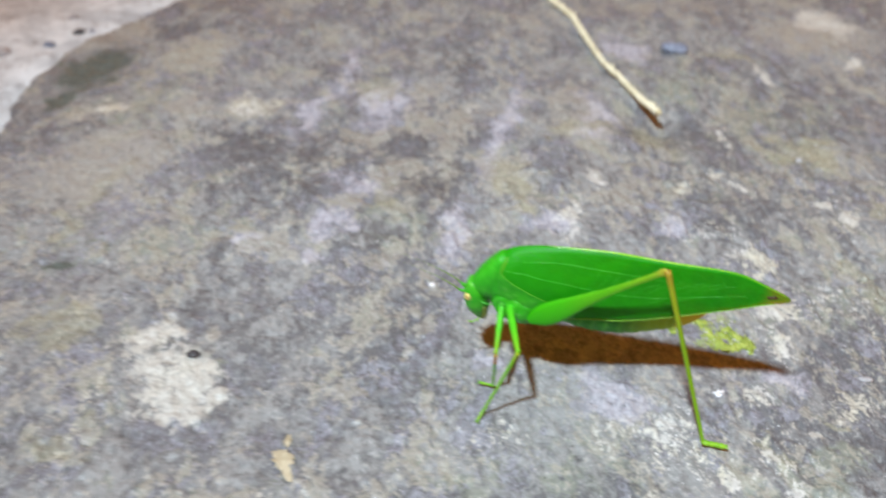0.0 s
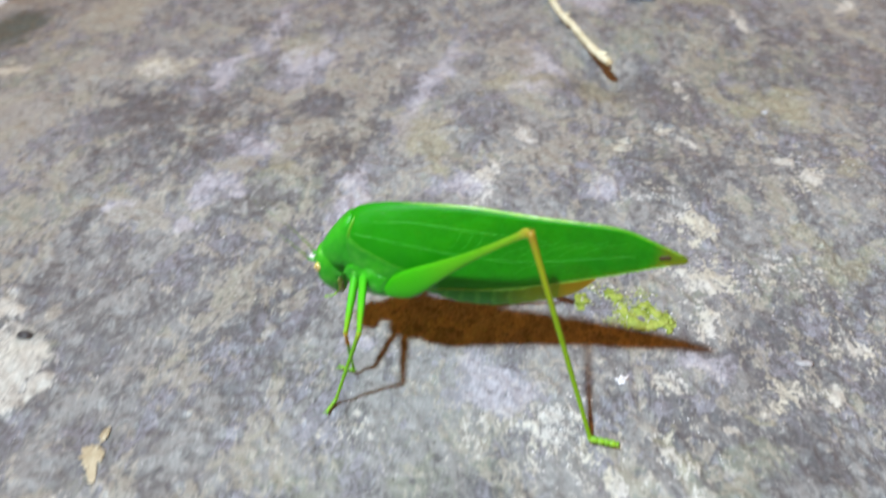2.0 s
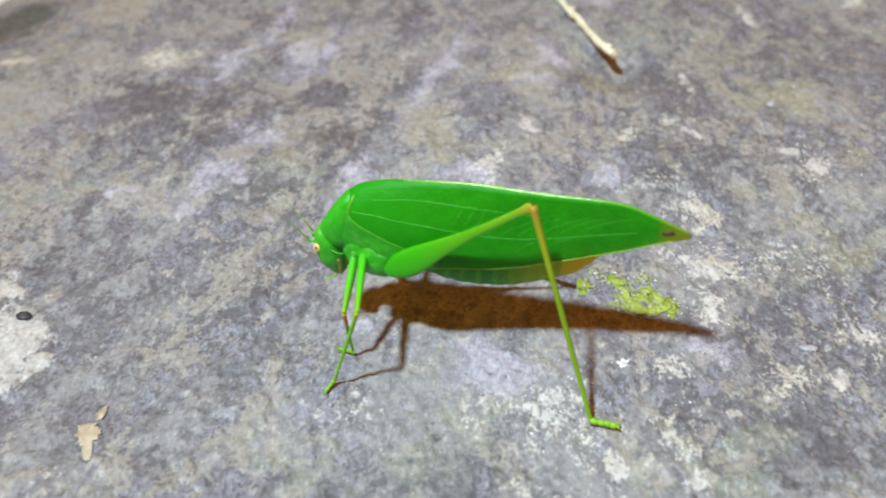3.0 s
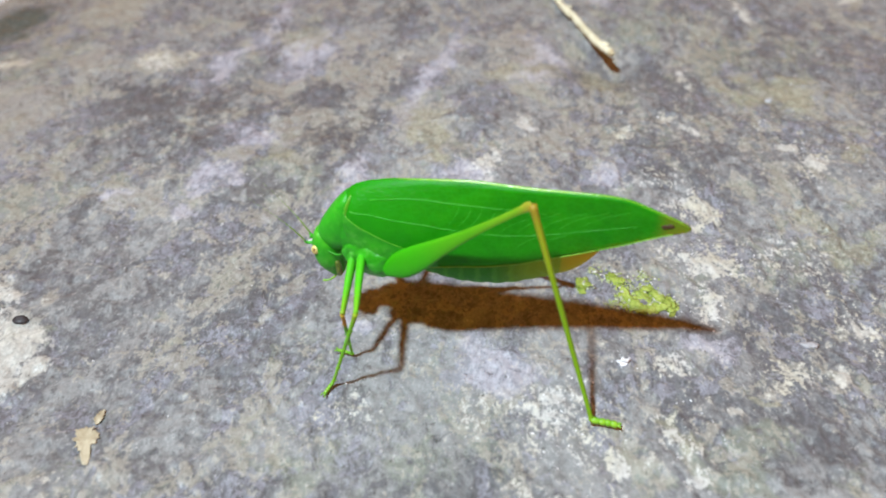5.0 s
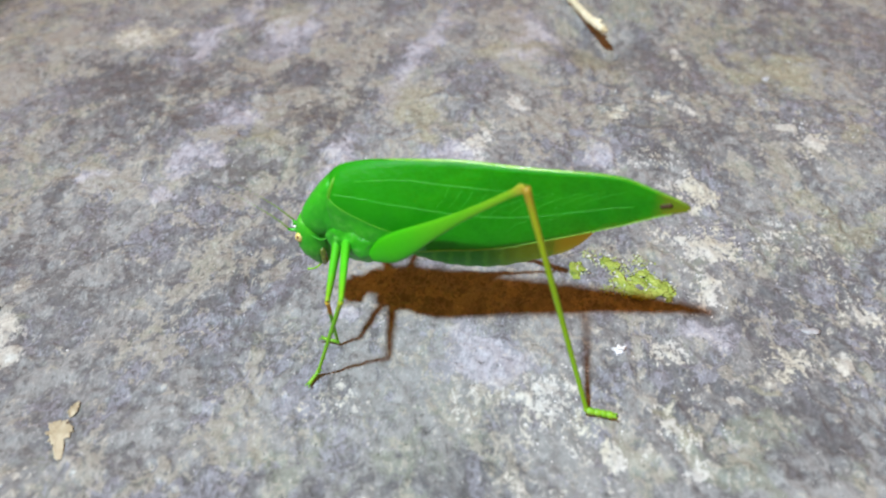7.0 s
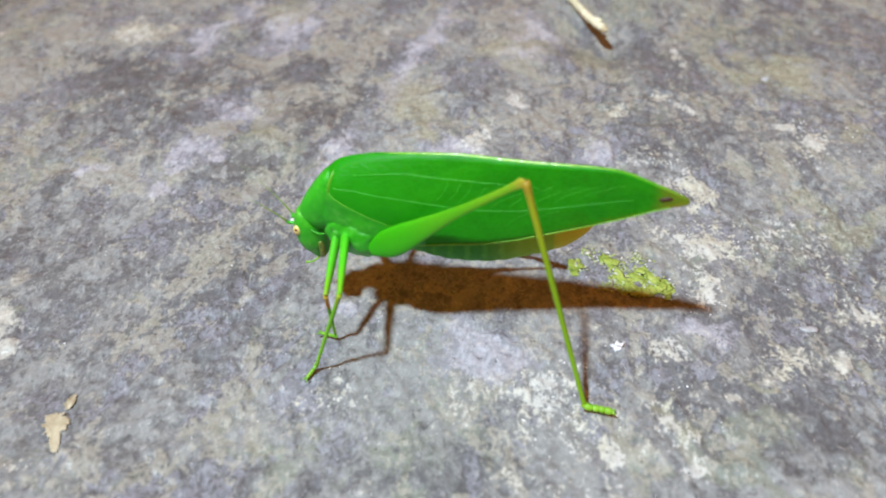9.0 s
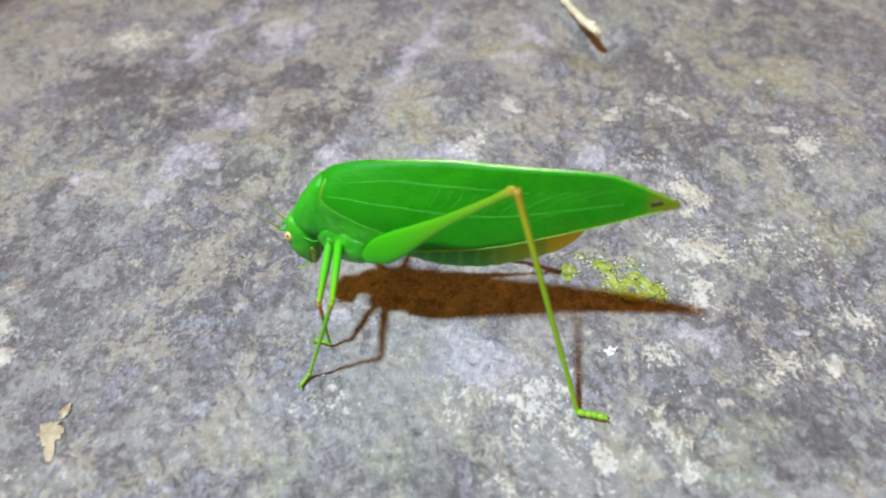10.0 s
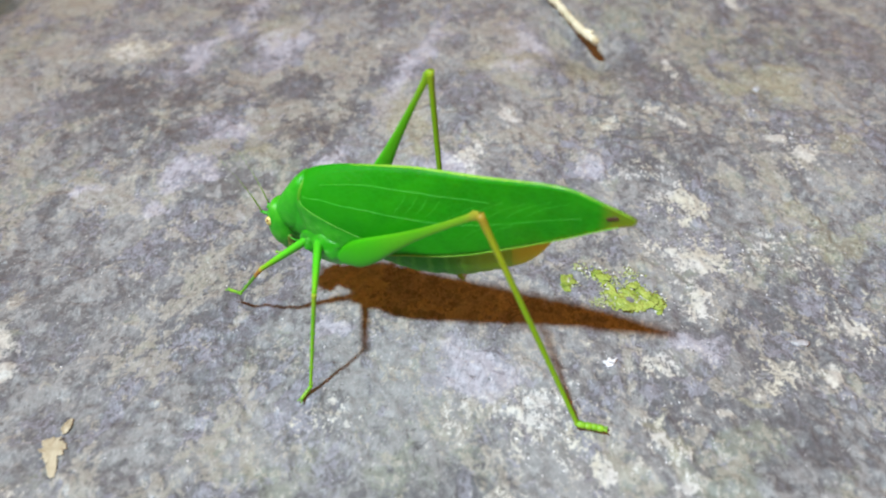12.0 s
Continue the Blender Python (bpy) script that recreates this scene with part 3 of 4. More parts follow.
HEAD = [(-27.9, 20.5, 0.3, 0.4), (-27.7, 20.1, 1.2, 1.7), (-27.3, 18.2, 2.2, 2.6), (-26.9, 15.8, 2.4, 2.75), (-26.5, 14.0, 2.15, 2.4), (-26.1, 12.7, 1.6, 1.7), (-25.6, 11.7, 1.0, 1.2), (-25.4, 11.3, 0.3, 0.4)]
head = part("head", loft([[(s + a * math.cos(p), b * math.sin(p), z + 0.25 * a * math.cos(p)) for p in (2 * math.pi * i / 18 for i in range(18))] for s, z, a, b in spline(HEAD, 4)]), FACE, katydid,
            "blunt green head")
for side in (-1, 1):
    bm = bmesh.new()
    bmesh.ops.create_uvsphere(bm, u_segments=14, v_segments=10, radius=0.76 * MM, matrix=pose(-28.3 * MM, 2.2 * side * MM, 17.35 * MM) @ Matrix.Diagonal((0.9, 0.8, 1.1, 1)))
    eye = part("eye", bm, EYE_SKIN, head, "cream bead eye")
    bm = bmesh.new()
    bmesh.ops.create_uvsphere(bm, u_segments=10, v_segments=8, radius=0.30 * MM, matrix=pose(-28.35 * MM, 2.67 * side * MM, 17.6 * MM) @ Matrix.Diagonal((0.8, 0.5, 1.1, 1)))
    part("pupil", bm, PUPIL, head)
    part("palp", tube([(-25.4, 0.9 * side, 12.2), (-26.1, 1.4 * side, 11.4), (-26.9, 1.7 * side, 10.9), (-27.9, 1.9 * side, 10.8)], [0.20, 0.17, 0.14, 0.2], 6), FOOT, head, "yellowish mouth feeler")
    part("jaw", tube([(-25.1, 1.75 * side, 15.3), (-24.9, 1.7 * side, 13.8), (-25.1, 1.2 * side, 12.2), (-25.7, 0.6 * side, 11.4)], [0.35, 0.55, 0.5, 0.2], 8), JAW, head, "olive jaw with a dark edge")
    part("scape", tube([(-29.0, 0.75 * side, 17.6), (-29.9, 0.95 * side, 17.6), (-30.5, 1.1 * side, 17.9)], [0.36, 0.28, 0.2], 8), FACE, head)
part("brow", tube([(-28.7, 0, 18.4), (-29.6, 0, 18.2), (-30.1, 0, 17.9)], [0.5, 0.34, 0.1], 8), FACE, head)
part("collar_rim", tube([(-26.4, -2.25, 17.75), (-25.4, -2.5, 17.35), (-24.4, -2.66, 17.3), (-23.4, -2.72, 17.7)], [0.04, 0.09, 0.10, 0.04], 6), VEIN, katydid, "pale shield rim")

for side in (-1, 1):
    part("collar_edge", tube([(-21.6, 1.2 * side, 28.3), (-21.8, 1.9 * side, 27.5), (-22.1, 2.3 * side, 26.6), (-22.3, 2.55 * side, 25.6), (-22.4, 2.65 * side, 24.8)], [0.10, 0.26, 0.30, 0.30, 0.1], 8), FRONT_VEIN, katydid, "yellowish edge at the wing root")

# wings: leaf-shaped, meeting along the back
WING_TOP = [(-23.6, 26.2), (-22.7, 28.0), (-20.8, 29.5), (-17, 30.7), (-13.2, 31.3), (-4.3, 32.1), (1, 32.1), (7, 31.9), (15.3, 31.9), (19.4, 31.5), (23.0, 30.2), (26, 29.0), (27.7, 28.25), (28.4, 27.8)]
WING_LOW = [(-23.6, 24.8), (-23.0, 19.2), (-21.2, 16.6), (-18.4, 16.2), (-14, 16.9), (-7, 18.1), (-0.7, 18.6), (5, 19.4), (10.8, 21.0), (18.8, 23.7), (24, 25.9), (26.9, 26.9), (27.9, 27.2), (28.4, 27.6)]
WING_OUT = [(-23.6, 1.9), (-22.8, 2.45), (-21, 3.2), (-16, 3.7), (-8, 3.5), (0, 2.5), (8, 1.15), (18, 0.36), (26, 0.2), (28.4, 0.06)]


def follow(rows):
    dense = np.array(spline(rows, 8))
    return lambda s: float(np.interp(s, dense[:, 0], dense[:, 1]))


wing_top, wing_low, wing_out = follow(WING_TOP), follow(WING_LOW), follow(WING_OUT)


def wing_y(s, z, side, lift=0.0):
    """How far out the wing lies at s, z."""
    hi, lo = wing_top(s), wing_low(s)
    b = min(max((z - lo) / max(hi - lo, 0.01), 0), 1)
    wave = 0.10 * noise.noise(Vector((s * 0.35, z * 0.5, side)))
    return side * (0.28 + wing_out(s) * (1 - b ** (1.9 + 1.6 * min(max((-10 - s) / 8, 0), 1) + 3.0 * min(max((-18.5 - s) / 3, 0), 1))) * (1 - 0.12 * (1 - b) ** 3) + wave * min(wing_out(s), 1) + lift)


def bent(bm):
    """The wings' rear half swings slightly towards the lit side and up."""
    for v in bm.verts:
        f = min(max((v.co.x / MM - 2) / 20, 0), 1.2)
        v.co.y -= 0.6 * f * MM
        v.co.z += 0.85 * f * MM
    return bm


def build_wing(side):
    bm = bmesh.new()
    cols = []
    for s in np.concatenate([np.linspace(-23.6, -20, 12)[:-1], np.linspace(-20, 22, 72)[:-1], np.linspace(22, 28.4, 16)]):
        col = []
        for b in np.linspace(0, 1, 17):
            z = wing_low(s) + (wing_top(s) - wing_low(s)) * b
            col.append((s, wing_y(s, z, side), z))
        cols.append(col)
    made = [[[bm.verts.new(Vector((p[0], p[1] - side * t * min(1, 0.2 + wing_out(p[0])), p[2])) * MM) for p in col] for col in cols] for t in (0.0, 0.14)]
    for i in range(len(cols) - 1):
        for j in range(16):
            for layer in made:
                bm.faces.new((layer[i][j], layer[i + 1][j], layer[i + 1][j + 1], layer[i][j + 1]))
        for j in (0, 16):
            bm.faces.new((made[0][i][j], made[0][i + 1][j], made[1][i + 1][j], made[1][i][j]))
    for i in (0, len(cols) - 1):
        for j in range(16):
            bm.faces.new((made[0][i][j], made[0][i][j + 1], made[1][i][j + 1], made[1][i][j]))
    wing = part("wing", bent(bm), WING, katydid, "leaf-green folded wing with an olive tip")
    lie = lambda pts, lift: [(s, wing_y(s, z, side, lift), z) for s, z in pts]
    long_veins = [[(-18.5, 28.1), (-13, 28.9), (-6.8, 28.9), (0.7, 28.7), (8, 28.3)], [(-22.8, 26.2), (-17, 25.9), (-12.1, 25.4), (-2.6, 24.7), (6, 24.6), (15, 26.2), (21, 27.4)]]
    for line in long_veins:
        line = [tuple(p) for p in spline(line, 4)]
        part("vein", bent(tube(lie(line, 0.0), [0.060 - 0.030 * i / len(line) for i in range(len(line))], 6, steps=1)), VEIN, wing)
    for s, z0, z1, bend in ((-5.5, 28.4, 25.6, 0.8), (-3.8, 28.3, 25.6, 0.9), (-2.2, 28.3, 25.5, 0.9), (-0.4, 28.1, 25.4, 1.0), (3.5, 24.9, 27.4, -2.2), (7.0, 25.0, 28.6, -3.0),
                            (10.5, 25.4, 29.0, -3.4), (13.5, 26.0, 29.4, -3.4), (5.5, 22.2, 24.4, -1.6), (9.5, 23.2, 25.0, -1.8), (16.5, 26.7, 29.6, -3.2)):
        line = [tuple(p) for p in spline([(s + bend, z0), (s + bend * 0.3, (z0 + z1) / 2), (s - bend, z1)], 3)]
        part("vein", bent(tube(lie(line, -0.01), [0.028] * len(line), 5, steps=1)), VEIN, wing)
    # the paler front field of the wing, hanging over the flank below a yellowish vein
    edge = follow([(-22.9, 25.6), (-20.2, 23.9), (-16.8, 22.4), (-13.2, 21.1), (-10.2, 20.1), (-7.6, 18.9)])
    bm = bmesh.new()
    grid = []
    for s in np.linspace(-22.9, -7.8, 34):
        lo, hi = wing_low(s) + 0.02, max(edge(s), wing_low(s) + 0.06)
        col = [(s, wing_y(s, lo + (hi - lo) * b, side, 0.03 + 0.09 * math.sin(math.pi * b)), lo + (hi - lo) * b) for b in np.linspace(0, 1, 11)]
        grid.append([bm.verts.new(Vector(p) * MM) for p in col])
    for c0, c1 in zip(grid, grid[1:]):
        for j in range(10):
            bm.faces.new((c0[j], c1[j], c1[j + 1], c0[j + 1]))
    part("front_field", bent(bm), FIELD, wing, "paler mottled front field")
    line = [(s, edge(s)) for s in np.linspace(-22.8, -8.2, 24)]
    part("vein", bent(tube(lie(line, 0.03), [0.07 - 0.035 * i / 24 for i in range(24)], 6, steps=1)), FRONT_VEIN, wing, "yellowish front vein")
    line = [(s, wing_low(s) + 0.05) for s in np.linspace(-17, 26, 40)]
    part("hem", bent(tube(lie(line, 0.0), [0.09] * len(line), 6, steps=1)), HEM, wing, "pale lower wing edge")
    line = [(s, 27.9 + 0.12 * math.sin(s * 3)) for s in np.linspace(24.3, 26.1, 5)]
    part("spot", bent(tube(lie(line, 0.0), [0.1, 0.34, 0.3, 0.36, 0.1], 8, steps=3, flat=0.5)), BROWN, wing, "dark brown spot")
    return wing


for side in (-1, 1):
    build_wing(side)
part("dorsal_fold", tube([(s, 0, wing_top(s) - 0.34) for s in np.linspace(-22.6, -13, 12)], [0.3, 0.4, 0.46, 0.48, 0.48, 0.46, 0.44, 0.42, 0.4, 0.38, 0.36, 0.34], 10, steps=1), WING, katydid, "green fold over the back")
part("ridge", bent(tube([(s, 0, wing_top(s) - 0.12) for s in np.linspace(-17, 28.2, 40)], [0.10 + 0.20 * math.sin(math.pi * min(1, i / 32)) for i in range(40)], 8, steps=1)), RIDGE, katydid, "yellow-green ridge along the wings")


def thigh(name, length, profile, material, seg=14, flat=0.62):
    """A leg piece along x from 0; profile: (share of the length, upper, lower half height)."""
    rows = spline([(f * length, up, lo) for f, up, lo in profile], 5)
    rings = []
    for s, up, lo in rows:
        ring = []
        for i in range(seg):
            a = 2 * math.pi * i / seg
            z = math.sin(a) * (up if math.sin(a) > 0 else lo)
            ring.append((s, math.cos(a) * flat * max((up + lo) / 2, 0.02), z))
        rings.append(ring)
    return part(name, loft(rings), material, katydid)


def shin(length, r0, r1, material, parent, spines):
    bm = tube([(0, 0, 0), (length * 0.12, 0, 0), (length * 0.5, 0, 0), (length * 0.94, 0, 0), (length, 0, 0)], [r0 * 1.25, r0, (r0 + r1) / 2, r1, r1 * 1.25], 10)
    for i in range(spines):
        x = length * (0.2 + 0.74 * i / max(spines - 1, 1))
        for s in (-1, 1):
            tube([(x, 0.2 * s, 0.1), (x + 0.35, 0.42 * s, 0.45)], [0.07, 0.015], 4, bm, steps=1)
    return part("shin", bm, material, parent)


def foot_piece(length, r, parent):
    bm = bmesh.new()
    cuts = [0, 0.3, 0.55, 0.75, 1.0]
    for a, b in zip(cuts, cuts[1:]):
        tube([(a * length, 0, 0), ((a * 0.7 + b * 0.3) * length, 0, 0.05), (b * length - 0.08, 0, 0)], [r * 0.9, r * 1.06, r * 0.95], 8, bm)
    for s in (-1, 1):
        tube([(length - 0.1, 0.08 * s, 0.05), (length + 0.35, 0.3 * s, 0.12), (length + 0.6, 0.42 * s, -0.18)], [r * 0.5, r * 0.4, 0.03], 6, bm)
    return part("foot", bm, FOOT, parent)


HIND_SHAPE = [(0, 0.6, 0.7), (0.04, 1.4, 1.3), (0.12, 2.15, 2.25), (0.24, 2.1, 2.25), (0.4, 1.45, 1.5), (0.58, 0.85, 0.85), (0.78, 0.55, 0.55), (0.93, 0.55, 0.55), (0.975, 0.75, 0.7), (1.0, 0.45, 0.45)]
SLIM_SHAPE = [(0, 0.6, 0.6), (0.08, 0.98, 0.98), (0.3, 0.95, 0.95), (0.7, 0.74, 0.74), (0.93, 0.56, 0.56), (0.98, 0.6, 0.6), (1.0, 0.35, 0.35)]


class Leg:
    """Hip in the body's space, lengths of thigh, shin and foot, all in mm."""

    def __init__(self, hip, thigh_len, shin_len, foot_len, shape, skins, width, spines):
        self.hip, self.a, self.b, self.c = Vector(hip) * MM, thigh_len * MM, shin_len * MM, foot_len * MM
        self.thigh = thigh("thigh", thigh_len, shape, skins[0], flat=0.27 if shape is HIND_SHAPE else 0.7)
        self.shin = shin(shin_len, width, width * 0.72, skins[1], self.thigh, spines)
        self.foot = foot_piece(foot_len, width * (1.05 if shape is HIND_SHAPE else 0.85), self.thigh)


near_hind = Leg((-16.2, -4.2, 16.2), 29.3, 36.0, 3.9, HIND_SHAPE, (HIND_FEMUR, HIND_TIBIA), 0.50, 9)
far_hind = Leg((-18.3, 4.2, 16.2), 29.8, 36.6, 3.9, HIND_SHAPE, (FAR_FEMUR, FAR_TIBIA), 0.50, 9)
near_front = Leg((-21.6, -2.5, 18.4), 10.2, 11.0, 2.6, SLIM_SHAPE, (LEG_SKIN, FRONT_SHIN), 0.33, 4)
far_front = Leg((-21.6, 2.5, 18.4), 10.2, 11.0, 2.6, SLIM_SHAPE, (LEG_SKIN, FRONT_SHIN), 0.33, 4)
near_mid = Leg((-20.3, -2.9, 18.2), 12.8, 17.2, 2.4, SLIM_SHAPE, (MID_SKIN, SHIN), 0.35, 5)
far_mid = Leg((-19.7, 2.9, 18.2), 12.8, 17.2, 2.4, SLIM_SHAPE, (MID_SKIN, SHIN), 0.35, 5)
for side in (-1, 1):
    part("coxa", tube([(-20.8, 1.2 * side, 20.2), (-21.4, 2.6 * side, 18.4), (-21.7, 3.9 * side, 16.8)], [1.2, 1.3, 0.78], 10), FLANK, katydid)
    part("coxa", tube([(-18.8, 1.2 * side, 20.0), (-19.8, 2.6 * side, 18.4), (-20.0, 4.3 * side, 17.8)], [1.2, 1.3, 0.78], 10), FLANK, katydid)
for side in (-1, 1):
    bm = lump((9.6, 2.9, 6.4), 5, 0.22, 4)
    bmesh.ops.transform(bm, matrix=pose(-19.0 * MM, 2.85 * side * MM, 15.4 * MM, 0, 14, 0), verts=bm.verts)
    part("pleuron", bm, FLANK, katydid, "mottled pale green flank above the legs")
feelers = []
for side in (-1, 1):
    f = part("antenna", tube([(0, 0, 0), (-2.6, 0, 0.2), (-4.8, 0, 0.2), (-7.5, 0, 0.0), (-13, 0, -0.7)], [0.14, 0.10, 0.055, 0.022, 0.006], 6, steps=6), FEELER, head, "thread-thin antenna")
    feelers.append((f, side))


# ---- small things on the rock ----
def lay(ob, x, y, sink=0.3, turn=0.0, lift=None):
    ob.matrix_world = pose(x * MM, y * MM, (top(x, y) - sink) * MM if lift is None else lift * MM, 0, 0, turn)
    return ob


def build_twig():
    """A bleached twig, kinked, its snapped end lifted off the rock."""
    line = [(44, 335), (48, 318), (53.2, 301), (56.7, 278), (58.8, 263), (62.3, 250), (66.0, 237.0), (69.3, 226.6)]
    lift = [1.3, 1.3, 1.2, 1.2, 1.3, 1.4, 1.9, 2.6]
    radius = [1.25, 1.3, 1.2, 1.08, 1.02, 1.0, 1.0, 1.0]
    pts = [(x, y, max(top(x, y), 0) + h) for (x, y), h in zip(line, lift)]
    bm = tube(pts, radius, 12, steps=8)
    for v in bm.verts:
        v.co += Vector((noise.noise(v.co * 420), noise.noise(v.co * 420 + Vector((9, 0, 0))), noise.noise(v.co * 380))) * 0.0004
    twig = tagged(part("twig", bm, BARK), "pale bleached dry twig lying on the rock", "twig")
    for f, r, out in ((0.28, 0.7, 1.3), (0.62, 0.65, 1.1), (0.93, 0.9, 1.0)):
        i = int(f * (len(pts) - 1))
        a, b = Vector(pts[i]), Vector(pts[i + 1])
        p = a.lerp(b, f * (len(pts) - 1) - i)
        part("knot", tube([p + Vector((-0.3, 0, 0.3)), p + Vector((out, -0.4, 0.6)), p + Vector((out + 0.7, -0.7, 0.9))], [r, r * 0.8, r * 0.3], 8), BARK, twig)
    e = Vector(pts[-1])
    part("snapped_end", tube([e + Vector((-0.1, 0.8, -0.1)), e + Vector((0.15, -0.5, 0.1)), e + Vector((0.5, -1.6, 0.5))], [1.05, 0.9, 0.3], 9), SNAPPED, twig, "splintered brown end")
    return twig


build_twig()
lay(tagged(part("stone", lump((9, 6.2, 4.2), 3, 0.2, 3), BLUESTONE), "small smooth blue-grey stone on the rock", "stone"), 85.5, 275)
lay(tagged(part("stone", lump((2.3, 1.5, 1.2), 5, 0.6), GREYSTONE), "tiny angular pale grey stone on the rock", "stone"), 105, 205)
lay(tagged(part("stone", lump((1.7, 1.3, 1.3), 8, 0.9, 3), WHITESTONE), "tiny glittering white stone near the hind foot", "stone"), 58.6, 116.4)
lay(tagged(part("chip", lump((3.2, 1.6, 0.8), 11, 0.5), GREYSTONE), "small pale grey stone flake", "stone"), 90, 121)
lay(tagged(part("chip", lump((2.6, 2.0, 1.2), 13, 0.5), DARKCHIP), "small black chip on a pale crust", "stone"), -46.6, 126.3)
lay(tagged(part("stone", lump((1.5, 1.3, 0.9), 15, 0.4), WHITESTONE), "tiny white quartz grain on the rock", "stone"), 2, 149)
lay(tagged(part("stone", lump((1.4, 1.1, 0.9), 17, 0.4), WHITESTONE), "tiny white quartz grain on the rock", "stone"), 9.5, 143)


def build_leaf_scrap(place, size, seed, tails=()):
    """A crumpled flake of dry leaf, thin, with a ragged outline and curled edges; tails: (direction in degrees, how far, how wide) of its points."""
    bm = bmesh.new()
    rings, seg = 9, 72
    sides = []
    for lift in (0.0, 0.2):
        rows = []
        for j in range(1, rings + 1):
            f = j / rings
            row = []
            for i in range(seg):
                a = 2 * math.pi * i / seg
                c, d = math.cos(a), math.sin(a)
                out = 0.72 + 0.22 * noise.noise(Vector((c * 1.6, d * 1.6, seed))) + 0.24 * noise.noise(Vector((c * 3.2, d * 3.2, seed + 3))) + 0.22 * noise.noise(Vector((c * 9, d * 9, seed + 5)))
                for way, far, wide in tails:
                    turn = (math.degrees(a) - way + 180) % 360 - 180
                    out += far * math.exp(-(turn / wide) ** 2)
                x, y = f * out * c * size[0] / 2, f * out * d * size[1] / 2
                z = 0.16 + 0.5 * lift + 0.22 * f ** 3 * (0.5 + noise.noise(Vector((x * 0.6, y * 0.6, seed + 7)))) + 0.22 * noise.noise(Vector((x * 0.9, y * 0.9, seed))) + 0.10 * noise.noise(Vector((x * 3, y * 3, seed)))
                z += 0.8 * (top(place[0] + x, place[1] + y) - top(*place))
                row.append(bm.verts.new(Vector((x, y, z)) * MM))
            rows.append(row)
        for u, v in zip(rows, rows[1:]):
            for i in range(seg):
                bm.faces.new((u[i], u[(i + 1) % seg], v[(i + 1) % seg], v[i]))
        bm.faces.new(rows[0])
        sides.append(rows[-1])
    for i in range(seg):
        bm.faces.new((sides[0][i], sides[0][(i + 1) % seg], sides[1][(i + 1) % seg], sides[1][i]))
    return tagged(part("leaf_scrap", bm, DRYLEAF), "crumpled ochre scrap of dry leaf", "leaf", "scraps of dry leaf")


for place, size, seed, tails in (((-25.0, 99.8), (4.6, 5.6), 12.0, ((-64, 1.55, 13), (-20, 0.3, 30), (130, 0.25, 35))), ((-24.6, 104.2), (1.7, 3.4), 5.0, ((80, 0.4, 25),))):
    lay(build_leaf_scrap(place, size, seed, tails), *place, 0.0)


def merge(bm, one, m):
    remap = {w: bm.verts.new(m @ w.co) for w in one.verts}
    for f in one.faces:
        bm.faces.new([remap[w] for w in f.verts])
    one.free()


def build_pulp():
    """Chewed leaf: a few wet yellow-green smears, and dusty crumbs strewn round them."""
    rnd = random.Random(4)
    bm = bmesh.new()
    smears = [((64.6, 136.2), (68.6, 129.8), 34, 1.1), ((60.4, 130.5), (65.6, 129.5), 26, 0.55), ((60.6, 133.2), (62.6, 130.6), 14, 0.8), ((53.2, 134.4), (54.0, 137.0), 8, 0.45),
              ((58.8, 138.4), (60.4, 136.0), 10, 0.6), ((64.0, 132.6), (65.4, 132.0), 6, 0.5)]
    for (x0, y0), (x1, y1), n, wide in smears:
        along = math.degrees(math.atan2(y1 - y0, x1 - x0))
        for i in range(int(0.95 * n)):
            f = rnd.random()
            x, y = x0 + (x1 - x0) * f + rnd.gauss(0, wide * 0.42), y0 + (y1 - y0) * f + rnd.gauss(0, wide * 0.42)
            one = lump((rnd.uniform(1.5, 3.8), rnd.uniform(0.8, 1.9), rnd.uniform(0.14, 0.26)), 70 + len(bm.verts), 0.6, 3)
            merge(bm, one, pose(x * MM, y * MM, (top(x, y) + 0.02) * MM, rnd.uniform(-14, 14), rnd.uniform(-10, 10), along + rnd.gauss(0, 25)))
    tagged(part("leaf_pulp", bm, MOSS), "smear of chewed yellow-green leaf pulp on the rock", "leaf pulp", kind="stuff")
    bm = bmesh.new()
    heaps = [(59.5, 138, 1.8, 60), (61.5, 134.5, 2.6, 110), (65, 138, 1.8, 50), (58.6, 130.3, 1.2, 50), (54, 136, 1.2, 40), (56.2, 139.5, 1.2, 25), (66, 132, 2.0, 70), (61, 131.5, 1.6, 60), (69, 131, 0.8, 14)]
    for hx, hy, wide, n in heaps:
        for i in range(int(1.1 * n)):
            x, y = hx + rnd.gauss(0, wide * 0.6), hy + rnd.gauss(0, wide * 0.6)
            one = lump((rnd.uniform(0.25, 1.1), rnd.uniform(0.2, 0.7), rnd.uniform(0.10, 0.26)), i + len(bm.verts), 0.7, 1)
            merge(bm, one, pose(x * MM, y * MM, (top(x, y) + 0.04) * MM, rnd.uniform(-12, 12), rnd.uniform(-12, 12), rnd.uniform(0, 360)))
    k = Tree("dusty_leaf_crumbs")
    r = k.node("ShaderNodeNewGeometry").outputs["Random Per Island"]
    col = k.mix(k.step(r, 0.15, 0.85), (0.32, 0.33, 0.26), (0.33, 0.41, 0.10))
    col = k.mix(k.step(r, 0.80, 0.95), col, (0.66, 0.66, 0.62))
    k.done(Base_Color=col, Roughness=0.5)
    tagged(part("leaf_crumbs", bm, k.mat), "strewn dusty pale green leaf crumbs on the rock", "leaf crumbs", kind="stuff")


build_pulp()


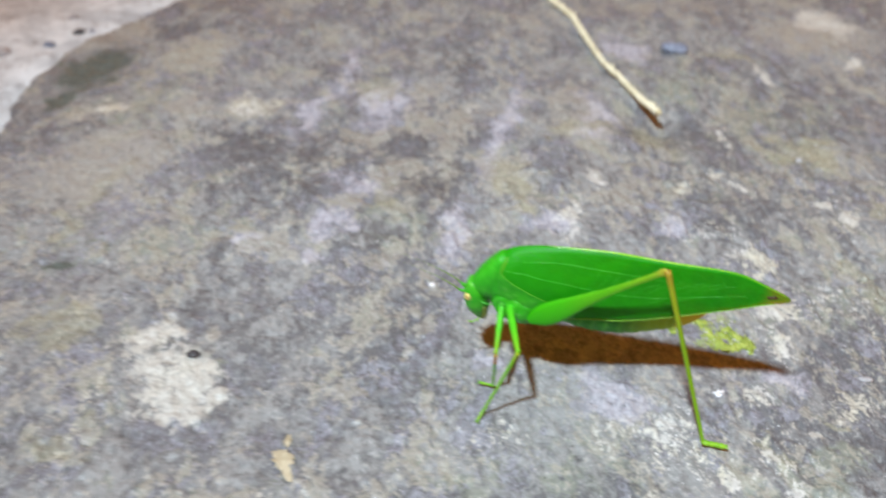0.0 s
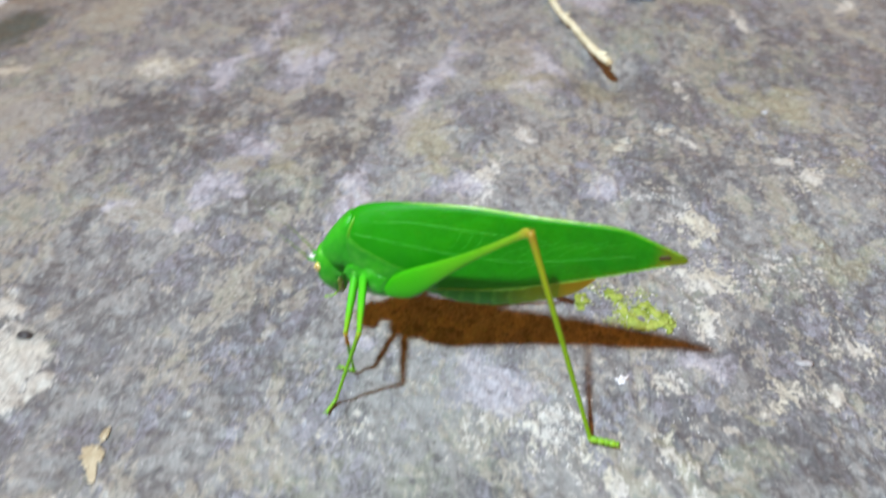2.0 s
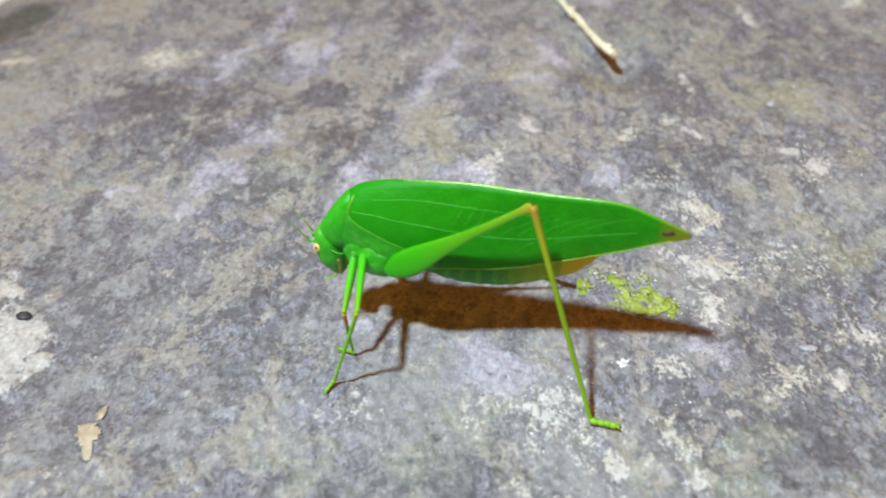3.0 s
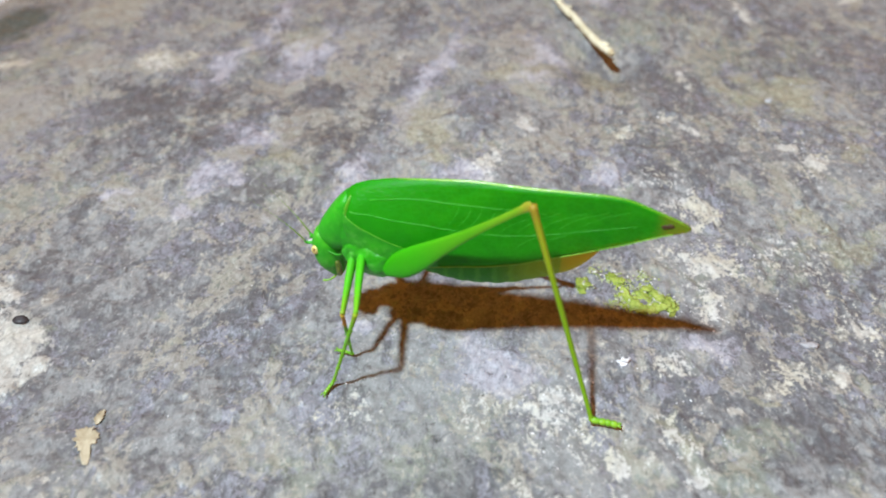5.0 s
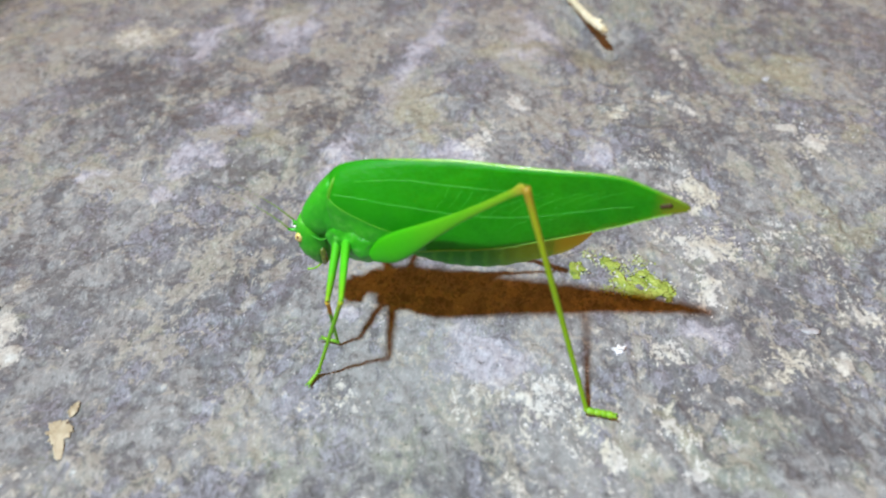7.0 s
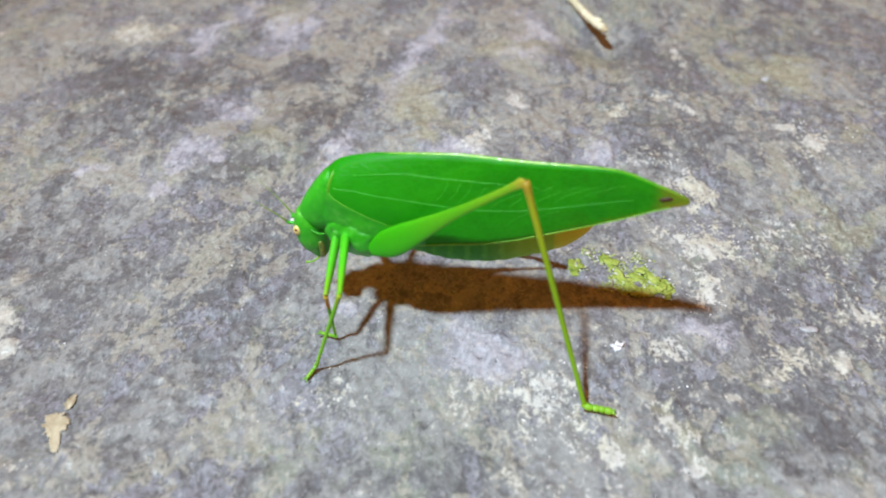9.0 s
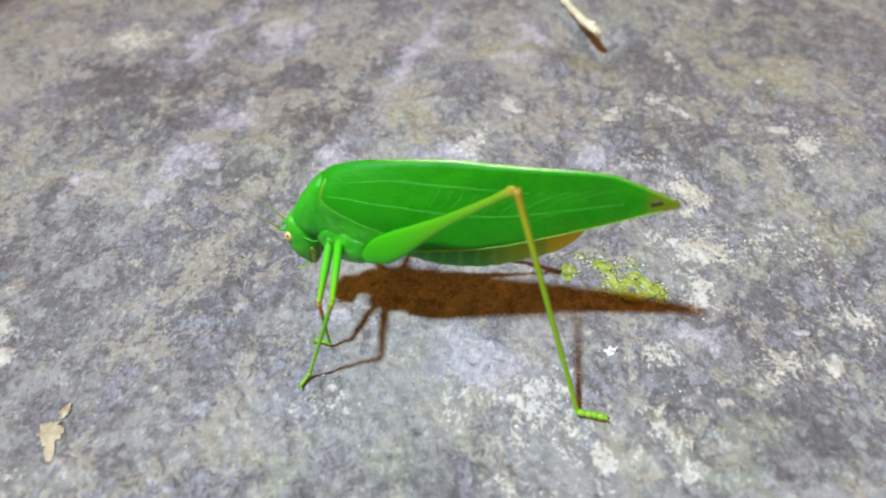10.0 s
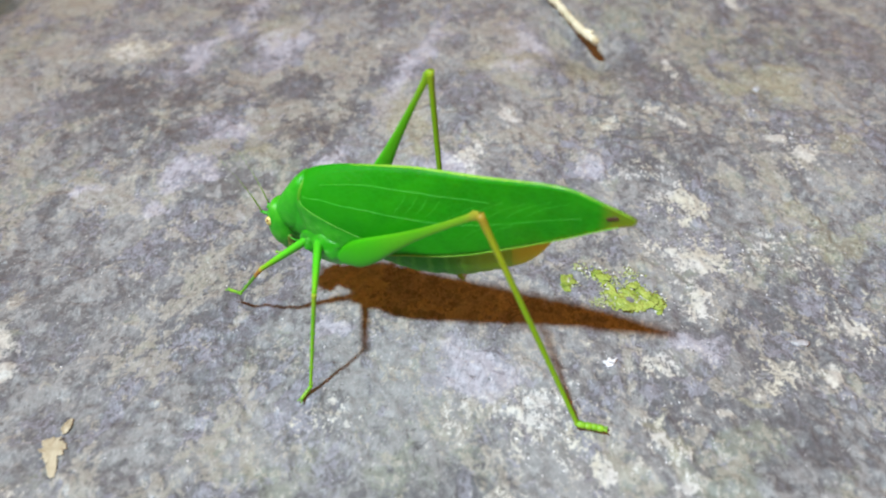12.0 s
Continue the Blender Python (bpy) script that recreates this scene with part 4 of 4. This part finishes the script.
def build_grit():
    """Fine loose grains over the rock."""
    rnd = random.Random(9)
    verts, faces = [], []
    shape = [Vector(v.co) for v in lump((1, 1, 0.8), 2, 0.5, 1).verts]
    bm = lump((1, 1, 0.8), 2, 0.5, 1)
    tris = [[v.index for v in f.verts] for f in bm.faces]
    bm.free()
    for i in range(2600):
        x, y = rnd.uniform(-90, 140), rnd.uniform(85, 300)
        if x > 10 and x < 66 and y > 100 and y < 135 and rnd.random() < 0.4:
            continue
        r = min(0.10 + rnd.expovariate(14), 0.6)
        m = pose(x * MM, y * MM, (top(x, y) - 0.25 * r) * MM, rnd.uniform(-20, 20), rnd.uniform(-20, 20), rnd.uniform(0, 360)) @ Matrix.Diagonal((r * rnd.uniform(0.8, 1.7), r, r * rnd.uniform(0.6, 1.1), 1))
        k = len(verts)
        verts += [m @ v for v in shape]
        faces += [[k + j for j in t] for t in tris]
    me = bpy.data.meshes.new("grit")
    me.from_pydata(verts, [], faces)
    k = Tree("loose_grit")
    r = k.node("ShaderNodeNewGeometry").outputs["Random Per Island"]
    col = k.mix(k.step(r, 0.15, 0.95), (0.16, 0.155, 0.15), (0.72, 0.72, 0.74))
    k.done(Base_Color=col, Roughness=0.32, Specular_IOR_Level=0.6)
    me.materials.append(k.mat)
    return tagged(new("grit", me), "scattered loose pale grit grains on the rock", "grit", kind="stuff")


build_grit()


def build_glint_grains():
    """Grains whose white colour stands in for glints, gathered in a few places."""
    rnd = random.Random(31)
    bm = bmesh.new()
    for hx, hy, wide, n in ((105, 181, 3.2, 40), (101, 193, 2.5, 16), (117, 178, 4, 14), (84, 141, 4, 16), (76, 150, 4, 16), (58.6, 117, 1.6, 10), (46, 104, 6, 34), (52, 110, 5, 16), (70, 131, 2.5, 10), (75, 128, 6, 20), (68, 104, 5, 18), (15, 112, 8, 14), (-8, 160, 14, 16), (85, 265, 12, 14), (110, 256, 7, 20), (146, 298, 7, 26), (-55, 225, 34, 34), (20, 215, 26, 30), (70, 210, 22, 26), (-30, 150, 20, 20)):
        for i in range(n):
            x, y, r = hx + rnd.gauss(0, wide * 0.6), hy + rnd.gauss(0, wide * 0.7), rnd.uniform(0.07, 0.27)
            one = lump((r * rnd.uniform(1, 2), r * 1.3, r), i + len(bm.verts), 0.6, 1)
            merge(bm, one, pose(x * MM, y * MM, (top(x, y) + 0.02) * MM, rnd.uniform(-25, 25), rnd.uniform(-25, 25), rnd.uniform(0, 360)))
    tagged(part("glint_grit", bm, WHITESTONE, smooth=False), "white grains standing in for glints on the rock", "grit", kind="stuff")


build_glint_grains()
rnd = random.Random(21)
for i in range(44):
    x, y = rnd.uniform(-185, -105), rnd.uniform(225, 335)
    if x * MM > rock_edge(np.array(y * MM)) - 0.012:
        continue
    s = rnd.uniform(2, 6)
    ob = tagged(part("pebble", lump((s, s * 0.75, s * 0.6), i, 0.35), rnd.choice((DARKCHIP, GREYSTONE, BLUESTONE))), "small rough pebble on the pale ground", "pebble", "pebbles beside the rock")
    ob.matrix_world = pose(x * MM, y * MM, -0.012, 0, 0, rnd.uniform(0, 360))


# ---- what moves ----
def body_pose(x, y, z, pitch, yaw):
    """The body's pose: shifts in mm; pitch lifts the tail, yaw turns it, about the middle of the thorax."""
    c = Vector((-5, 0, 20)) * MM
    return BASE @ Matrix.Translation(Vector((x, y, z)) * MM + c) @ pose(0, 0, 0, 0, 0, yaw) @ pose(0, 0, 0, 0, -pitch, 0) @ Matrix.Translation(-c)


SWAY = [(0.0, -0.3, 0.1, -1.15, -1.0, -1.8), (0.5, -0.25, 0.1, -1.0, -0.7, -1.8), (1.0, -0.2, 0.2, -0.9, -0.8, -1.6), (1.5, -0.2, 0.2, -0.75, -0.8, -1.2), (2.0, -0.15, 0.15, -0.55, -0.8, -0.9), (2.5, -0.1, 0.06, -0.5, -1.0, -0.4),
        (3.0, 0, -0.1, -0.25, -0.73, -0.33), (5.0, 0.02, -0.1, 0.03, -0.05, -0.05), (5.5, 0, 0, 0, -0.05, 0), (6.0, 0, 0.03, 0, 0, 0), (6.5, 0, 0, 0.1, 0.1, 0.05), (7.0, -0.12, 0.1, 0.11, 0.1, 0.8),
        (9.0, -0.1, 0.24, 0.12, 0.5, 0.92), (9.5, 0.05, 0.25, 0.22, 0.52, 1.05), (10.0, -0.06, 0.37, 0.2, 0.9, 0.9), (10.5, -0.26, 0.49, 0.36, 1.28, 0.6)]
STRIDE = [(10.8, -0.35, 0.7, 0.3, 1.55, -0.9), (11.0, -0.5, 0.8, 0.23, 1.8, -2.3), (11.2, -1.2, 0.95, 0.22, 2.2, -3.8), (11.5, -2.48, 1.12, 0.24, 2.92, -6.2), (11.7, -3.2, 1.12, 0.32, 3.5, -7.5), (12.0, -4.4, 1.11, 0.5, 4.4, -9.2)]
NOD = [(0.0, 0, 0.5, 0), (2.5, 0, 0.2, 0), (5.5, 0, 0, 0), (6.5, 0, 0, 0), (7.0, 0.15, -0.5, 0), (9.0, 0, -0.2, 0), (10.0, -0.3, 0.1, 0), (10.5, -0.5, 0.6, 2), (11.0, -1.2, 1.9, 7), (11.5, -1.0, 2.3, 9), (12.0, -1.0, 2.2, 9)]


def axes(origin, way, up):
    """A pose at origin with x along way and z as near to up as can be."""
    x = way.normalized()
    y = up.cross(x).normalized()
    z = x.cross(y)
    return Matrix(((x.x, y.x, z.x, origin.x), (x.y, y.y, z.y, origin.y), (x.z, y.z, z.z, origin.z), (0, 0, 0, 1)))


def bend(hip, goal, a, b, pole):
    """The knee of a leg of lengths a, b from hip to goal, bent towards pole."""
    way = goal - hip
    d = min(max(way.length, abs(a - b) + 1e-5), a + b - 1e-5)
    way.normalize()
    along = (a * a - b * b + d * d) / (2 * d)
    out = pole - way * pole.dot(way)
    return hip + way * along + out.normalized() * math.sqrt(max(a * a - along * along, 0))


def spot(x, y, z):
    """A point of the resting insect's space, in the world."""
    return BASE @ (Vector((x, y, z)) * MM)


def move_leg(leg, rows, bodies, aimed=99.0):
    """rows: seconds -> (where the ankle is, towards what the knee bends, where the toes point), in the resting insect's space, in mm."""
    keys = {"thigh": [], "shin": [], "foot": []}
    for t, m in bodies:
        goal, pole, toe = [Vector([np.interp(t, [r[0] for r in rows], [r[k][i] for r in rows]) for i in range(3)]) for k in (1, 2, 3)]
        goal, toe = spot(*goal), BASE.to_3x3() @ toe
        hip = m @ leg.hip
        knee = bend(hip, goal, leg.a, leg.b, spot(*pole) - (hip + goal) / 2)
        if t > aimed:
            knee = hip + (spot(*pole) - hip).normalized() * leg.a
        out = (knee - (hip + goal) / 2).normalized()
        thigh_pose = axes(hip, knee - hip, out)
        ankle = knee + (goal - knee).normalized() * leg.b
        shin_pose = axes(knee, goal - knee, out)
        foot_pose = axes(ankle, toe, Vector((0, 0, 1)))
        keys["thigh"].append((t, m.inverted() @ thigh_pose))
        keys["shin"].append((t, thigh_pose.inverted() @ shin_pose))
        keys["foot"].append((t, thigh_pose.inverted() @ foot_pose))
    walk(leg.thigh, keys["thigh"]), walk(leg.shin, keys["shin"]), walk(leg.foot, keys["foot"])


def motions():
    rows = SWAY + STRIDE
    times = sorted({r[0] for r in rows} | {10.9, 11.1, 11.3, 11.4, 11.6, 11.8, 11.9})
    bodies = [(t, body_pose(*[float(np.interp(t, [r[0] for r in rows], [r[i] for r in rows])) for i in range(1, 6)])) for t in times]
    walk(katydid, bodies)
    still = lambda goal, pole, toe: [(0.0, goal, pole, toe), (12.0, goal, pole, toe)]
    move_leg(near_hind, [(0.0, (18.0, -13.6, 0.6), (6.5, -6.9, 35.5), (1, -0.02, -0.04)), (10.5, (18.0, -13.6, 0.6), (6.5, -6.9, 35.5), (1, -0.02, -0.04)), (12.0, (18.0, -13.6, 0.6), (3.4, -8.2, 35.5), (1, -0.02, -0.04))], bodies)
    move_leg(near_mid, [(0.0, (-22.8, -14.6, 0.9), (-17.2, -15.7, 17.2), (-0.35, -1, -0.25)), (10.7, (-22.8, -14.6, 0.9), (-17.2, -15.7, 17.2), (-0.35, -1, -0.25)), (12.0, (-22.8, -14.6, 0.9), (-21.3, -11.8, 16.5), (-0.35, -1, -0.25))], bodies)
    set_down = ((-22.0, -7.6, 0.6), (-21.8, -8.7, 11.3), (-1, 0.1, 0.0))
    move_leg(near_front, [(0.0, *set_down), (10.6, *set_down), (10.8, (-24.5, -8.0, 1.2), (-22.8, -8.0, 10.5), (-1, 0, 0.1)), (11.0, (-31.0, -6.0, 1.2), (-26.7, -5.2, 9.6), (-1, 0, 0.1)), (11.3, (-38.8, 0.0, 3.6), (-31.4, -4, 12.4), (-1, 0, 0.1)),
                          (11.5, (-41.5, 3, 3.7), (-34.0, -3, 13.3), (-1, 0.1, 0.0)), (11.6, (-42.5, 3, 5), (-34.8, -3, 14.0), (-1, 0.1, 0.0)), (11.8, (-42.6, 2.0, 2.4), (-36.0, -3.0, 12.2), (-1, 0.2, -0.1)), (12.0, (-42.2, 1.6, 1.2), (-36.8, -3.0, 10.6), (-1, 0.3, -0.1))], bodies, 10.75)
    move_leg(far_front, still((-27.5, 22.0, 0.6), (-20, 14, 14), (-1, 0.3, 0)), bodies)
    beyond = ((-19, 17, 26), (-0.4, 1, -0.1))
    move_leg(far_mid, [(0.0, (-18.5, 20.5, 0.9), *beyond), (10.7, (-18.5, 20.5, 0.9), *beyond), (11.1, (-21, 21, 2.5), *beyond), (11.5, (-23.5, 21.0, 0.9), *beyond), (12.0, (-23.5, 21.0, 0.9), *beyond)], bodies)
    planted = ((-21.0, 24.0, 0.6), (8.7, 13.4, 10.0), (-1, 0.6, 0))
    move_leg(far_hind, [(0.0, *planted), (10.45, *planted), (10.6, (-20, 24, 0.8), (12.5, 13.4, 10.5), (-1, 0.6, 0)), (10.8, (-12, 22, 2.0), (10.5, 11, 25.0), (-0.8, 0.5, -0.4)), (11.0, (-9.0, 19, 4.0), (9.2, 11, 31), (-0.5, 0.3, -0.8)), (11.3, (-17.0, 17, 4.0), (5, 11, 35.2), (-0.2, 0.2, -1)),
                        (11.6, (-18.5, 14, 5.0), (-3, 11.5, 39.8), (0.1, 0, -1)), (11.8, (-10.0, 13, 5.0), (-7, 12, 41.6), (0.3, 0.1, -0.9)), (12.0, (-7.0, 13, 5.0), (-9.6, 12, 40.4), (0.6, 0.1, -0.8))], bodies, -1.0)
    nod = lambda t, x, z, lift: (t, Matrix.Translation(Vector((x - 26, 0, z + 17)) * MM) @ pose(0, 0, 0, 0, lift, 0) @ Matrix.Translation(Vector((26, 0, -17)) * MM))
    walk(pronotum, [nod(t, 0.55 * x, 0.5 * z, 0.5 * lift) for t, x, z, lift in NOD])
    walk(head, [nod(*row) for row in NOD])
    for f, side in feelers:
        turn = [(0.0, 8, 30), (1.0, 14, 40), (2.5, -8 * side + 2, 46), (5.0, -10 * side, 48), (6.5, 6, 40), (9.0, -14 * side, 40), (9.5, -16 * side, 38), (10.5, -10 * side + 6, 36), (11.0, -18 * side, 56), (11.5, -24 * side, 52), (12.0, -10 * side, 58)]
        walk(f, [(t, pose(-30.3 * MM, 1.1 * side * MM, 17.9 * MM, 0, lift, yaw)) for t, yaw, lift in turn])


motions()
